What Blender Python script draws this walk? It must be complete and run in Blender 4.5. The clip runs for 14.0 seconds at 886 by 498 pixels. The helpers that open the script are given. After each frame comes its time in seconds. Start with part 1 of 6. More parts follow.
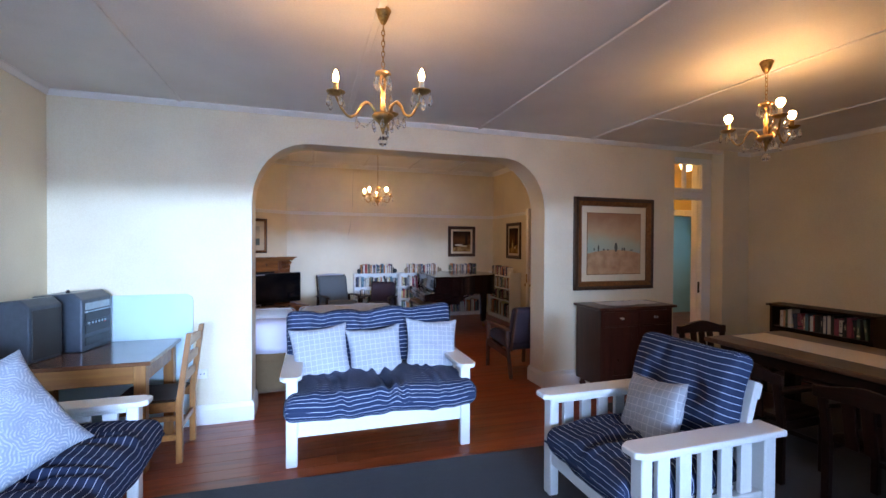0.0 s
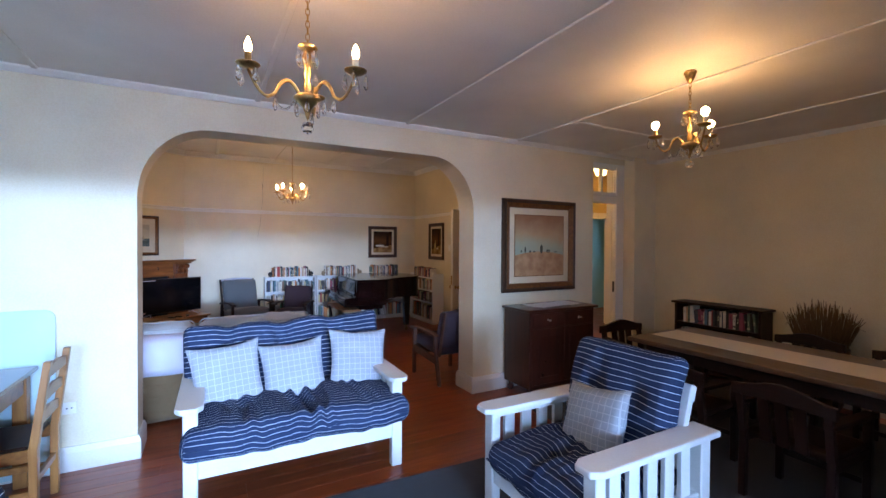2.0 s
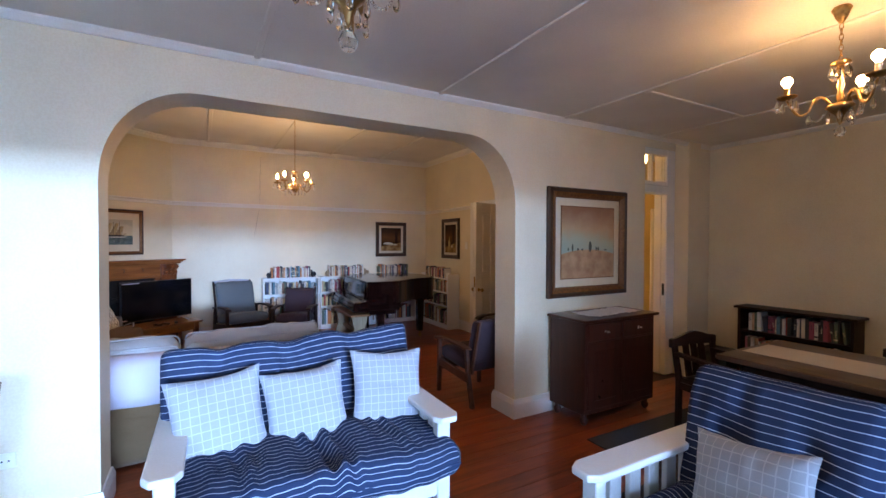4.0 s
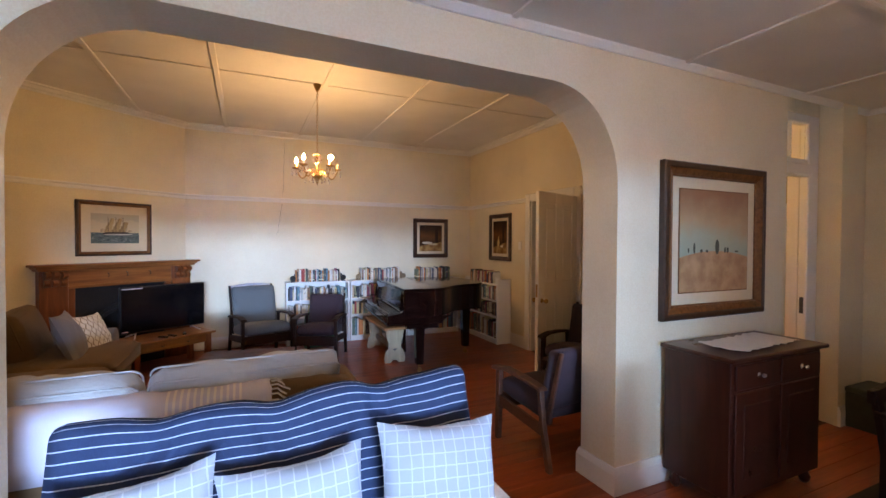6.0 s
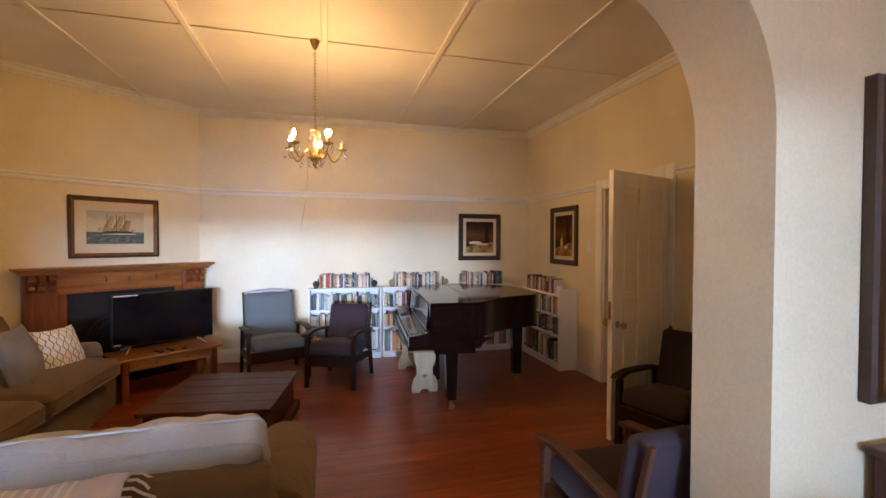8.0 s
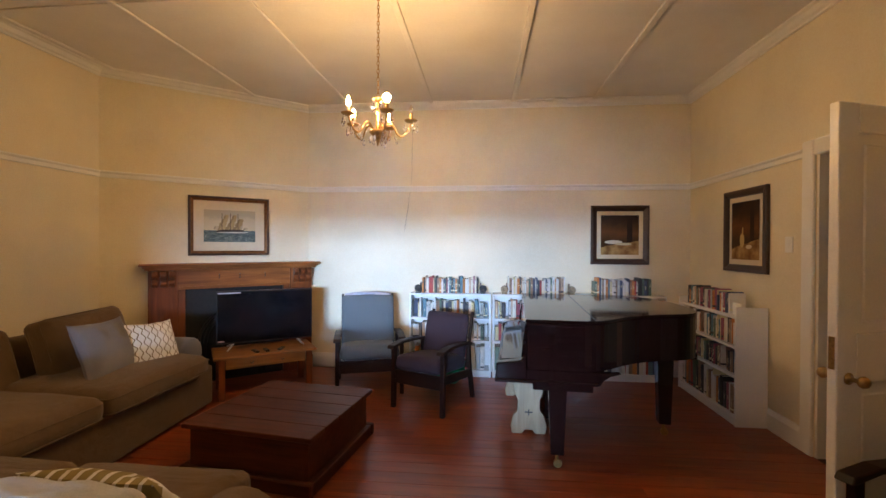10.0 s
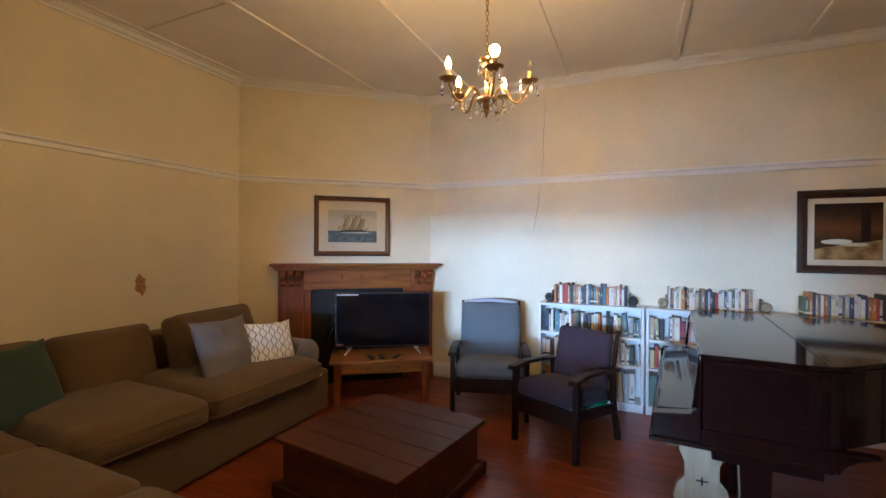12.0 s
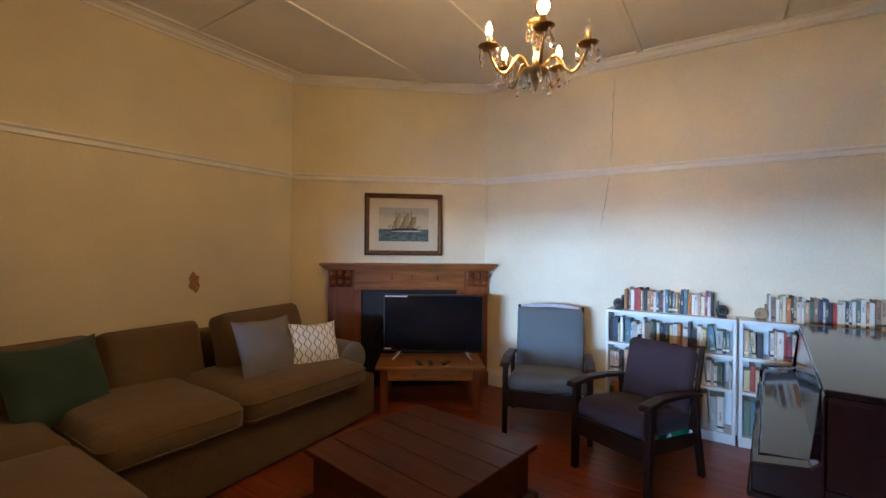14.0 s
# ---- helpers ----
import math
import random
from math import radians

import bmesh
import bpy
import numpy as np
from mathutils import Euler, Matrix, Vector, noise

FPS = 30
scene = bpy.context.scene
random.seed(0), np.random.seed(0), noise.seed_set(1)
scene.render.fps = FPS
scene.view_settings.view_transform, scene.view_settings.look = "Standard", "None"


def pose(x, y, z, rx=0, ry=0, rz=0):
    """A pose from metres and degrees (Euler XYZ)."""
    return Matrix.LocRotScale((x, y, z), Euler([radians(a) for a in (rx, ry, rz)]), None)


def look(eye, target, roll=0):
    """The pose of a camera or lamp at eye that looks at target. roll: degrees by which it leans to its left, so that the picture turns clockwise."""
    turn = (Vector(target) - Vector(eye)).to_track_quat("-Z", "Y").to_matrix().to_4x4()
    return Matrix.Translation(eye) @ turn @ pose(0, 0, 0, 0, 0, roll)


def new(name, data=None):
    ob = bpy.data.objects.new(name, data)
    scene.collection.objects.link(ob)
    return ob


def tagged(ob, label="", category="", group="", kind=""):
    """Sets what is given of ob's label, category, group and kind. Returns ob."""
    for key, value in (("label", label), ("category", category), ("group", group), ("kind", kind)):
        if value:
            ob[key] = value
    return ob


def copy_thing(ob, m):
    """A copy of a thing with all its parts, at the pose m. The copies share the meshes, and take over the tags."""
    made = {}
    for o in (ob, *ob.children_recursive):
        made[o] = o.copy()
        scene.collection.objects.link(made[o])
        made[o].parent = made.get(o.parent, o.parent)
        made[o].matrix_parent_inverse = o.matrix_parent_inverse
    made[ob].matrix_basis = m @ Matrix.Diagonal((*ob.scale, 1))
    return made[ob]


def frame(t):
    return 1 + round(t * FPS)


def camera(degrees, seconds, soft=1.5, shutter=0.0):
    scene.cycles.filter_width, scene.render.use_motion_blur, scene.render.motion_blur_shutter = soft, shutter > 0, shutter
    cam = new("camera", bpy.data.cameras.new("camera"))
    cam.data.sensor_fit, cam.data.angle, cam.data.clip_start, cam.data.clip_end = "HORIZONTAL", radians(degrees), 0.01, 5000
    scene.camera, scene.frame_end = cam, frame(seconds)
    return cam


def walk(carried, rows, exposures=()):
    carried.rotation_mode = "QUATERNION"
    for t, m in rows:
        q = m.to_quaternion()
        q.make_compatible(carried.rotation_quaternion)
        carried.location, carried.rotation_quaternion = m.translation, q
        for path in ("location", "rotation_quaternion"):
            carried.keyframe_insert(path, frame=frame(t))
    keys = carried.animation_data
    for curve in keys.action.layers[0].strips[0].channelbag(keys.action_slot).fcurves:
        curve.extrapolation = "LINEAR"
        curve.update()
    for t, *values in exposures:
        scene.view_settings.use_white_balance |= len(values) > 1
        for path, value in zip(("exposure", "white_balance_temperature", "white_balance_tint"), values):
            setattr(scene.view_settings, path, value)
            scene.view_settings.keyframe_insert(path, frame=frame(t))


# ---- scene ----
cam = camera(91.7, 14.0)
PATH = [
    (0, (0.393, 0.267, 1.535), (0.998, 2.174, 1.511), 0.3),
    (0.5, (0.383, 0.321, 1.544), (1.1, 2.188, 1.52), 0.2),
    (1, (0.367, 0.373, 1.556), (1.176, 2.202, 1.531), 0.3),
    (1.5, (0.382, 0.435, 1.556), (1.27, 2.227, 1.531), 0.3),
    (2, (0.386, 0.544, 1.562), (1.346, 2.298, 1.537), 0.3),
    (2.5, (0.393, 0.718, 1.563), (1.385, 2.454, 1.536), 0.3),
    (3, (0.395, 0.909, 1.556), (1.397, 2.64, 1.526), 0.3),
    (5.5, (0.656, 2.135, 1.541), (1.526, 3.935, 1.504), 0.2),
    (6, (0.788, 2.401, 1.532), (1.618, 4.22, 1.498), 0.3),
    (6.5, (0.962, 2.644, 1.538), (1.76, 4.478, 1.503), 0.2),
    (7, (1.137, 2.887, 1.531), (1.89, 4.74, 1.497), 0.2),
    (7.5, (1.343, 3.14, 1.539), (2.006, 5.027, 1.504), 0.1),
    (8, (1.539, 3.347, 1.539), (2.058, 5.278, 1.5), 0.2),
    (10.5, (2.172, 4.375, 1.452), (1.806, 6.342, 1.44), 0.3),
    (11, (2.174, 4.53, 1.456), (1.637, 6.456, 1.444), 0.4),
    (11.5, (2.144, 4.678, 1.457), (1.454, 6.555, 1.446), 0.4),
    (12, (2.149, 4.843, 1.44), (1.331, 6.669, 1.435), 0.4),
    (12.5, (2.156, 4.987, 1.435), (1.222, 6.755, 1.43), 0.5),
    (13, (2.159, 5.08, 1.428), (1.157, 6.81, 1.425), 0.5),
    (13.5, (2.142, 5.137, 1.429), (1.093, 6.84, 1.425), 0.6),
    (14, (2.133, 5.172, 1.429), (1.041, 6.848, 1.424), 0.6),
]
walk(cam, [(t, look(eye, target, roll)) for t, eye, target, roll in PATH],
     exposures=[(0, -0.43, 6150, 17), (3, -0.32, 5800, 14), (5.5, -0.10, 6100, 15), (7.5, 0.17, 6850, 15), (10.5, 0.25, 5900, 8), (12.5, 0.0, 5700, 6), (14, -0.09, 5700, 5)])

# ---- world, daylight and exposure ----
world = bpy.data.worlds.new("sky")
scene.world = world
world.use_nodes = True
wn = world.node_tree
sky = wn.nodes.new("ShaderNodeTexSky")
sky.sky_type, sky.sun_disc = "NISHITA", False
sky.sun_elevation, sky.sun_rotation = radians(48), radians(40)
wn.links.new(sky.outputs[0], wn.nodes["Background"].inputs[0])
wn.nodes["Background"].inputs[1].default_value = 0.07


def area_lamp(name, m, size_x, size_y, watts, colour, spread=180):
    data = bpy.data.lights.new(name, "AREA")
    data.shape, data.size, data.size_y = "RECTANGLE", size_x, size_y
    data.energy, data.color, data.spread = watts, colour, radians(spread)
    ob = new(name, data)
    ob.matrix_world = m
    return ob


# Added lamp panels: bright low sky and paler sky above, outside the front window.
area_lamp("low_sky_panel", look((2.8, -30.0, 3.95), (2.8, 0.0, 2.18)), 18.0, 1.1, 28000, (0.42, 0.64, 1.0))
area_lamp("upper_sky_panel", look((1.0, -30.0, 7.0), (1.0, 0.0, 3.0)), 12.0, 5.0, 7000, (0.42, 0.64, 1.0))
# Soft fill lamp, added in the front window's opening.
area_lamp("window_fill", look((0.45, -1.50, 1.45), (0.0, 1.6, 0.4)), 3.2, 1.5, 7, (0.42, 0.66, 1.0), 100)
# Lamp added for daylight in the bathroom off the hall; no window is built.
area_lamp("bathroom_fill", look((8.9, 7.2, 1.7), (6.6, 7.3, 1.2)), 0.8, 0.9, 5, (0.60, 0.85, 1.0))

# ---- mesh tools ----
def part(name, bm, material, parent=None, label="", smooth=False):
    me = bpy.data.meshes.new(name)
    if smooth:
        for f in bm.faces:
            f.smooth = True
    bm.to_mesh(me)
    bm.free()
    mats = material if isinstance(material, (list, tuple)) else [material]
    for m in mats:
        me.materials.append(m)
    ob = new(name, me)
    ob.parent = parent
    if label:
        ob["label"] = label
    return ob


def thing(name, label, category, m=None, group="", kind=""):
    ob = new(name)
    ob.empty_display_size = 0.1
    if m is not None:
        ob.matrix_world = m
    return tagged(ob, label, category, group, kind)


def box(x0, x1, y0, y1, z0, z1, bevel=0.0, seg=1, bm=None):
    bm2 = bmesh.new()
    bmesh.ops.create_cube(bm2, size=1)
    bmesh.ops.scale(bm2, vec=(x1 - x0, y1 - y0, z1 - z0), verts=bm2.verts)
    bmesh.ops.translate(bm2, vec=((x0 + x1) / 2, (y0 + y1) / 2, (z0 + z1) / 2), verts=bm2.verts)
    if bevel > 0:
        bmesh.ops.bevel(bm2, geom=bm2.edges[:], offset=bevel, segments=seg, profile=0.5, affect="EDGES")
    return joined(bm, bm2)


def joined(bm, bm2):
    """Adds bm2 to bm, or gives bm2 where there is none."""
    if bm is None:
        return bm2
    tmp = bpy.data.meshes.new("tmp")
    bm2.to_mesh(tmp)
    bm2.free()
    bm.from_mesh(tmp)
    bpy.data.meshes.remove(tmp)
    return bm


def moved(bm, m):
    bmesh.ops.transform(bm, matrix=m, verts=bm.verts)
    return bm


def lathe(profile, seg=16, bm=None, at=(0, 0, 0)):
    """Turns a profile of (radius, height) round the z axis."""
    bm2 = bmesh.new()
    rings = []
    for r, z in profile:
        if r < 1e-4:
            rings.append([bm2.verts.new((at[0], at[1], at[2] + z))])
        else:
            rings.append([bm2.verts.new((at[0] + r * math.cos(2 * math.pi * k / seg), at[1] + r * math.sin(2 * math.pi * k / seg), at[2] + z)) for k in range(seg)])
    for a, b in zip(rings, rings[1:]):
        for k in range(seg):
            k2 = (k + 1) % seg
            if len(a) == 1 and len(b) == 1:
                continue
            if len(a) == 1:
                bm2.faces.new((a[0], b[k2], b[k]))
            elif len(b) == 1:
                bm2.faces.new((a[k], a[k2], b[0]))
            else:
                bm2.faces.new((a[k], a[k2], b[k2], b[k]))
    for ring, flip in ((rings[0], True), (rings[-1], False)):
        if len(ring) > 1:
            bm2.faces.new(ring[::-1] if flip else ring)
    bmesh.ops.recalc_face_normals(bm2, faces=bm2.faces)
    return joined(bm, bm2)


def tube(points, radius, seg=8, bm=None, closed=False):
    """A round rod along points; radius may be one number or one for each point."""
    pts = [Vector(p) for p in points]
    n = len(pts)
    rad = radius if isinstance(radius, (list, tuple)) else [radius] * n
    bm2 = bmesh.new()
    rings, up = [], Vector((0.123, 0.311, 0.94)).normalized()
    for k, p in enumerate(pts):
        a, b = (pts[k - 1], pts[(k + 1) % n]) if closed else (pts[max(k - 1, 0)], pts[min(k + 1, n - 1)])
        d = (b - a).normalized()
        side = d.cross(up)
        if side.length < 0.05:
            side = d.cross(Vector((1, 0, 0)))
        side.normalize()
        other = side.cross(d)
        rings.append([bm2.verts.new(p + rad[k] * (math.cos(2 * math.pi * j / seg) * side + math.sin(2 * math.pi * j / seg) * other)) for j in range(seg)])
    pairs = list(zip(rings, rings[1:])) + ([(rings[-1], rings[0])] if closed else [])
    for a, b in pairs:
        for j in range(seg):
            j2 = (j + 1) % seg
            bm2.faces.new((a[j], a[j2], b[j2], b[j]))
    if not closed:
        bm2.faces.new(rings[0][::-1])
        bm2.faces.new(rings[-1])
    bmesh.ops.recalc_face_normals(bm2, faces=bm2.faces)
    return joined(bm, bm2)


def prism(outline, lo, hi, axis="z", bevel=0.0, bm=None):
    """A flat outline given thickness. axis z: outline in x, y; axis y: outline in x, z; axis x: outline in y, z."""
    def put(u, v, w):
        return {"z": (u, v, w), "y": (u, w, v), "x": (w, u, v)}[axis]
    bm2 = bmesh.new()
    a = [bm2.verts.new(put(u, v, lo)) for u, v in outline]
    b = [bm2.verts.new(put(u, v, hi)) for u, v in outline]
    n = len(a)
    bm2.faces.new(a)
    bm2.faces.new(b[::-1])
    for k in range(n):
        bm2.faces.new((a[k], b[k], b[(k + 1) % n], a[(k + 1) % n]))
    bmesh.ops.recalc_face_normals(bm2, faces=bm2.faces)
    if bevel > 0:
        sharp = [e for e in bm2.edges if e.calc_face_angle(0) > 0.5]
        bmesh.ops.bevel(bm2, geom=sharp, offset=bevel, segments=2, profile=0.5, affect="EDGES")
    return joined(bm, bm2)


def sweep(profile, path, bm=None):
    """A moulding: profile of (out, up) pairs carried along a path in plan; out is to the path's right."""
    bm2 = bmesh.new()
    pts = [Vector((p[0], p[1])) for p in path]
    rings = []
    for k, p in enumerate(pts):
        d0 = (p - pts[k - 1]).normalized() if k else (pts[1] - p).normalized()
        d1 = (pts[k + 1] - p).normalized() if k < len(pts) - 1 else d0
        n0, n1 = Vector((d0.y, -d0.x)), Vector((d1.y, -d1.x))
        n = (n0 + n1).normalized()
        n /= max(0.3, n.dot(n0))
        rings.append([bm2.verts.new((p.x + n.x * o, p.y + n.y * o, path[k][2] + u)) for o, u in profile])
    m = len(profile)
    for a, b in zip(rings, rings[1:]):
        for j in range(m):
            j2 = (j + 1) % m
            bm2.faces.new((a[j], a[j2], b[j2], b[j]))
    bm2.faces.new(rings[0])
    bm2.faces.new(rings[-1][::-1])
    bmesh.ops.recalc_face_normals(bm2, faces=bm2.faces)
    return joined(bm, bm2)


def pillow(w, h, d, n=14, seed=0, pinch=0.11):
    """A loose cushion standing in x and z, thick in y, with pulled-out corners."""
    bm2 = bmesh.new()
    grid = {}
    for side in (1, -1):
        for i in range(n + 1):
            for j in range(n + 1):
                u, v = 2 * i / n - 1, 2 * j / n - 1
                edge = max(abs(u), abs(v)) > 0.999
                if edge and side == -1:
                    grid[side, i, j] = grid[1, i, j]
                    continue
                t = (max(0.0, 1 - u * u) * max(0.0, 1 - v * v)) ** 0.42
                x = u * w / 2 * (1 - pinch * (1 - v * v) * abs(u) ** 3)
                z = v * h / 2 * (1 - pinch * (1 - u * u) * abs(v) ** 3)
                wob = 0.016 * noise.noise(Vector((u * 2.2 + seed * 7.1, v * 2.2, side * 3 + seed))) + 0.006 * noise.noise(Vector((u * 6 + seed, v * 6, side)))
                y = side * (d / 2 * t + wob * t)
                grid[side, i, j] = bm2.verts.new((x, y, z + wob * 0.5))
    for side in (1, -1):
        for i in range(n):
            for j in range(n):
                q = [grid[side, i, j], grid[side, i + 1, j], grid[side, i + 1, j + 1], grid[side, i, j + 1]]
                bm2.faces.new(q[::-1] if side == 1 else q)
    bmesh.ops.recalc_face_normals(bm2, faces=bm2.faces)
    seam = {grid[1, i, j] for i in range(n + 1) for j in range(n + 1) if i in (0, n) or j in (0, n)}
    for e in bm2.edges:
        if e.verts[0] in seam and e.verts[1] in seam:
            e.smooth = False
    return bm2


def soft_box(w, d, h, r=0.06, n=(16, 12, 5), puff=0.02, lump=0.012, tufts=(), seed=0, scale=3.0):
    """A padded block with rounded edges, crowned and lumpy faces and, if given, tufts drawn in on the top (u, v in -1..1)."""
    bm2 = bmesh.new()
    bmesh.ops.create_cube(bm2, size=2)
    bmesh.ops.subdivide_edges(bm2, edges=[e for e in bm2.edges if abs((e.verts[0].co - e.verts[1].co).x) > 1], cuts=n[0], use_grid_fill=True)
    bmesh.ops.subdivide_edges(bm2, edges=[e for e in bm2.edges if abs((e.verts[0].co - e.verts[1].co).y) > 1], cuts=n[1], use_grid_fill=True)
    bmesh.ops.subdivide_edges(bm2, edges=[e for e in bm2.edges if abs((e.verts[0].co - e.verts[1].co).z) > 1], cuts=n[2], use_grid_fill=True)
    hx, hy, hz = w / 2, d / 2, h / 2
    rest = bm2.verts.layers.float_vector.new("rest")
    for v in bm2.verts:
        c = v.co.copy()
        v[rest] = (c.x * hx, c.y * hy, hz if abs(c.x) > 0.999 else c.z * hz)
        p = Vector((c.x * hx, c.y * hy, c.z * hz))
        inner = Vector((max(-hx + r, min(hx - r, p.x)), max(-hy + r, min(hy - r, p.y)), max(-hz + min(r, hz * 0.98), min(hz - min(r, hz * 0.98), p.z))))
        off = p - inner
        if off.length > 1e-6:
            p = inner + off.normalized() * min(r, off.length)
        crown = (1 - c.x**2) * (1 - c.y**2)
        p.z += puff * (crown ** 0.6 if crown > 0 else 0) * (1 if c.z > 0 else 0.3) * c.z
        q = Vector((p.x * scale + seed * 5.3, p.y * scale, p.z * scale + seed))
        p += Vector((noise.noise(q), noise.noise(q + Vector((9, 0, 0))), noise.noise(q + Vector((0, 9, 0))))) * lump
        for tu, tv, depth, wide in tufts:
            dist = math.hypot(p.x - tu * hx, p.y - tv * hy)
            if c.z > 0:
                p.z -= depth * math.exp(-((dist / wide) ** 2)) * (p.z / hz if hz else 1)
        v.co = p
    return bm2

# ---- materials ----
class Mat:
    """A node material under construction."""

    def __init__(self, name, rough=0.6, metal=0.0, spec=0.5):
        self.m = bpy.data.materials.new(name)
        self.m.use_nodes = True
        self.t = self.m.node_tree
        self.b = self.t.nodes["Principled BSDF"]
        self.b.inputs["Roughness"].default_value = rough
        self.b.inputs["Metallic"].default_value = metal
        self.b.inputs["Specular IOR Level"].default_value = spec
        self.co = None

    def node(self, kind, **values):
        n = self.t.nodes.new(kind)
        for k, v in values.items():
            n.inputs[k.replace("_", " ")].default_value = v
        return n

    def link(self, a, b):
        self.t.links.new(a, b)

    def coords(self):
        if self.co is None:
            self.co = self.node("ShaderNodeTexCoord").outputs["Object"]
        return self.co

    def mapped(self, scale=(1, 1, 1), rot=(0, 0, 0), offset_random=False):
        mp = self.node("ShaderNodeMapping")
        mp.inputs["Scale"].default_value = scale
        mp.inputs["Rotation"].default_value = [radians(a) for a in rot]
        self.link(self.coords(), mp.inputs["Vector"])
        if offset_random:
            info = self.node("ShaderNodeObjectInfo")
            mul = self.node("ShaderNodeVectorMath")
            mul.operation = "SCALE"
            mul.inputs["Scale"].default_value = 37.0
            comb = self.node("ShaderNodeCombineXYZ")
            for k in range(3):
                self.link(info.outputs["Random"], comb.inputs[k])
            self.link(comb.outputs[0], mul.inputs[0])
            self.link(mul.outputs[0], mp.inputs["Location"])
        return mp.outputs[0]

    def noise(self, scale, detail=4.0, vec=None, rough=0.55, distort=0.0):
        n = self.node("ShaderNodeTexNoise", Scale=scale, Detail=detail, Roughness=rough, Distortion=distort)
        self.link(vec if vec is not None else self.coords(), n.inputs["Vector"])
        return n.outputs["Fac"]

    def ramp(self, fac, stops, constant=False):
        r = self.node("ShaderNodeValToRGB")
        el = r.color_ramp.elements
        r.color_ramp.interpolation = "CONSTANT" if constant else "LINEAR"
        while len(el) < len(stops):
            el.new(0.5)
        for e, (p, c) in zip(el, stops):
            e.position, e.color = p, (*c, 1) if len(c) == 3 else c
        self.link(fac, r.inputs[0])
        return r.outputs[0]

    def mix(self, fac, a, b, blend="MIX"):
        n = self.node("ShaderNodeMix")
        n.data_type, n.blend_type = "RGBA", blend
        for value, sock in ((fac, n.inputs[0]), (a, n.inputs[6]), (b, n.inputs[7])):
            if isinstance(value, (int, float)):
                sock.default_value = value
            elif isinstance(value, (tuple, list)):
                sock.default_value = (*value, 1) if len(value) == 3 else value
            else:
                self.link(value, sock)
        return n.outputs[2]

    def math(self, op, a, b=0.0, c=0.0):
        n = self.node("ShaderNodeMath")
        n.operation = op
        for k, v in enumerate((a, b, c)):
            if isinstance(v, (int, float)):
                n.inputs[k].default_value = v
            else:
                self.link(v, n.inputs[k])
        return n.outputs[0]

    def axes(self, vec=None):
        s = self.node("ShaderNodeSeparateXYZ")
        self.link(vec if vec is not None else self.coords(), s.inputs[0])
        return s.outputs

    def colour(self, c):
        if isinstance(c, (tuple, list)):
            self.b.inputs["Base Color"].default_value = (*c, 1)
        else:
            self.link(c, self.b.inputs["Base Color"])
        return self

    def rough(self, fac, lo, hi):
        n = self.node("ShaderNodeMapRange")
        n.inputs["To Min"].default_value, n.inputs["To Max"].default_value = lo, hi
        self.link(fac, n.inputs["Value"])
        self.link(n.outputs[0], self.b.inputs["Roughness"])
        return self

    def bump(self, height, strength=0.2, distance=0.01):
        n = self.node("ShaderNodeBump", Strength=strength, Distance=distance)
        self.link(height, n.inputs["Height"])
        self.link(n.outputs[0], self.b.inputs["Normal"])
        return self


def paint(name, c, rough=0.6, stain=0.06, bump=0.12, grain=90):
    """Wall or joinery paint: brush or roller grain, and faint blotches."""
    m = Mat(name, rough)
    blotch, fine = m.noise(1.3, 5), m.noise(grain, 3)
    dark = tuple(v * (1 - stain * 2) for v in c)
    lite = tuple(min(1, v * (1 + stain * 0.5)) for v in c)
    col = m.ramp(blotch, [(0.3, dark), (0.7, lite)])
    m.colour(m.mix(0.06, col, m.ramp(fine, [(0.4, (0, 0, 0)), (0.6, (1, 1, 1))]), "OVERLAY"))
    m.rough(m.noise(6, 4), rough - 0.08, rough + 0.08)
    m.bump(m.math("ADD", m.math("MULTIPLY", fine, 0.35), m.noise(9, 4)), bump, 0.004)
    return m.m


def wood(name, dark, light, rough=0.35, axis="x", scale=1.0, coat=0.0, spec=0.5, per_piece=False, wear=0.25, relief=0.12):
    """Planed wood with the grain along an axis, pores and worn patches."""
    m = Mat(name, rough, spec=spec)
    s = {"x": (1.2, 14, 14), "y": (14, 1.2, 14), "z": (14, 14, 1.2)}[axis]
    vec = m.mapped(tuple(v * scale for v in s), offset_random=per_piece)
    grain = m.noise(1.6, 8, vec, 0.62, 0.8)
    pores = m.noise(9, 3, vec)
    col = m.ramp(grain, [(0.28, dark), (0.52, tuple((a + b) / 2 for a, b in zip(dark, light))), (0.75, light)])
    if per_piece:
        info = m.node("ShaderNodeObjectInfo")
        tone = m.ramp(info.outputs["Random"], [(0, (0.86, 0.84, 0.82)), (0.5, (1, 1, 1)), (1, (1.12, 1.07, 1.03))])
        col = m.mix(1.0, col, tone, "MULTIPLY")
    scuff = m.noise(3.1, 6)
    col = m.mix(m.ramp(scuff, [(0.5, (0, 0, 0)), (0.8, (wear, wear, wear))]), col, tuple(v * 0.55 for v in dark))
    m.colour(col)
    m.rough(scuff, max(0.05, rough - 0.1), rough + 0.18)
    m.bump(m.math("ADD", m.math("MULTIPLY", grain, 0.6), m.math("MULTIPLY", pores, 0.4)), relief, 0.003)
    if coat:
        m.b.inputs["Coat Weight"].default_value = coat
        m.b.inputs["Coat Roughness"].default_value = 0.12
    return m.m


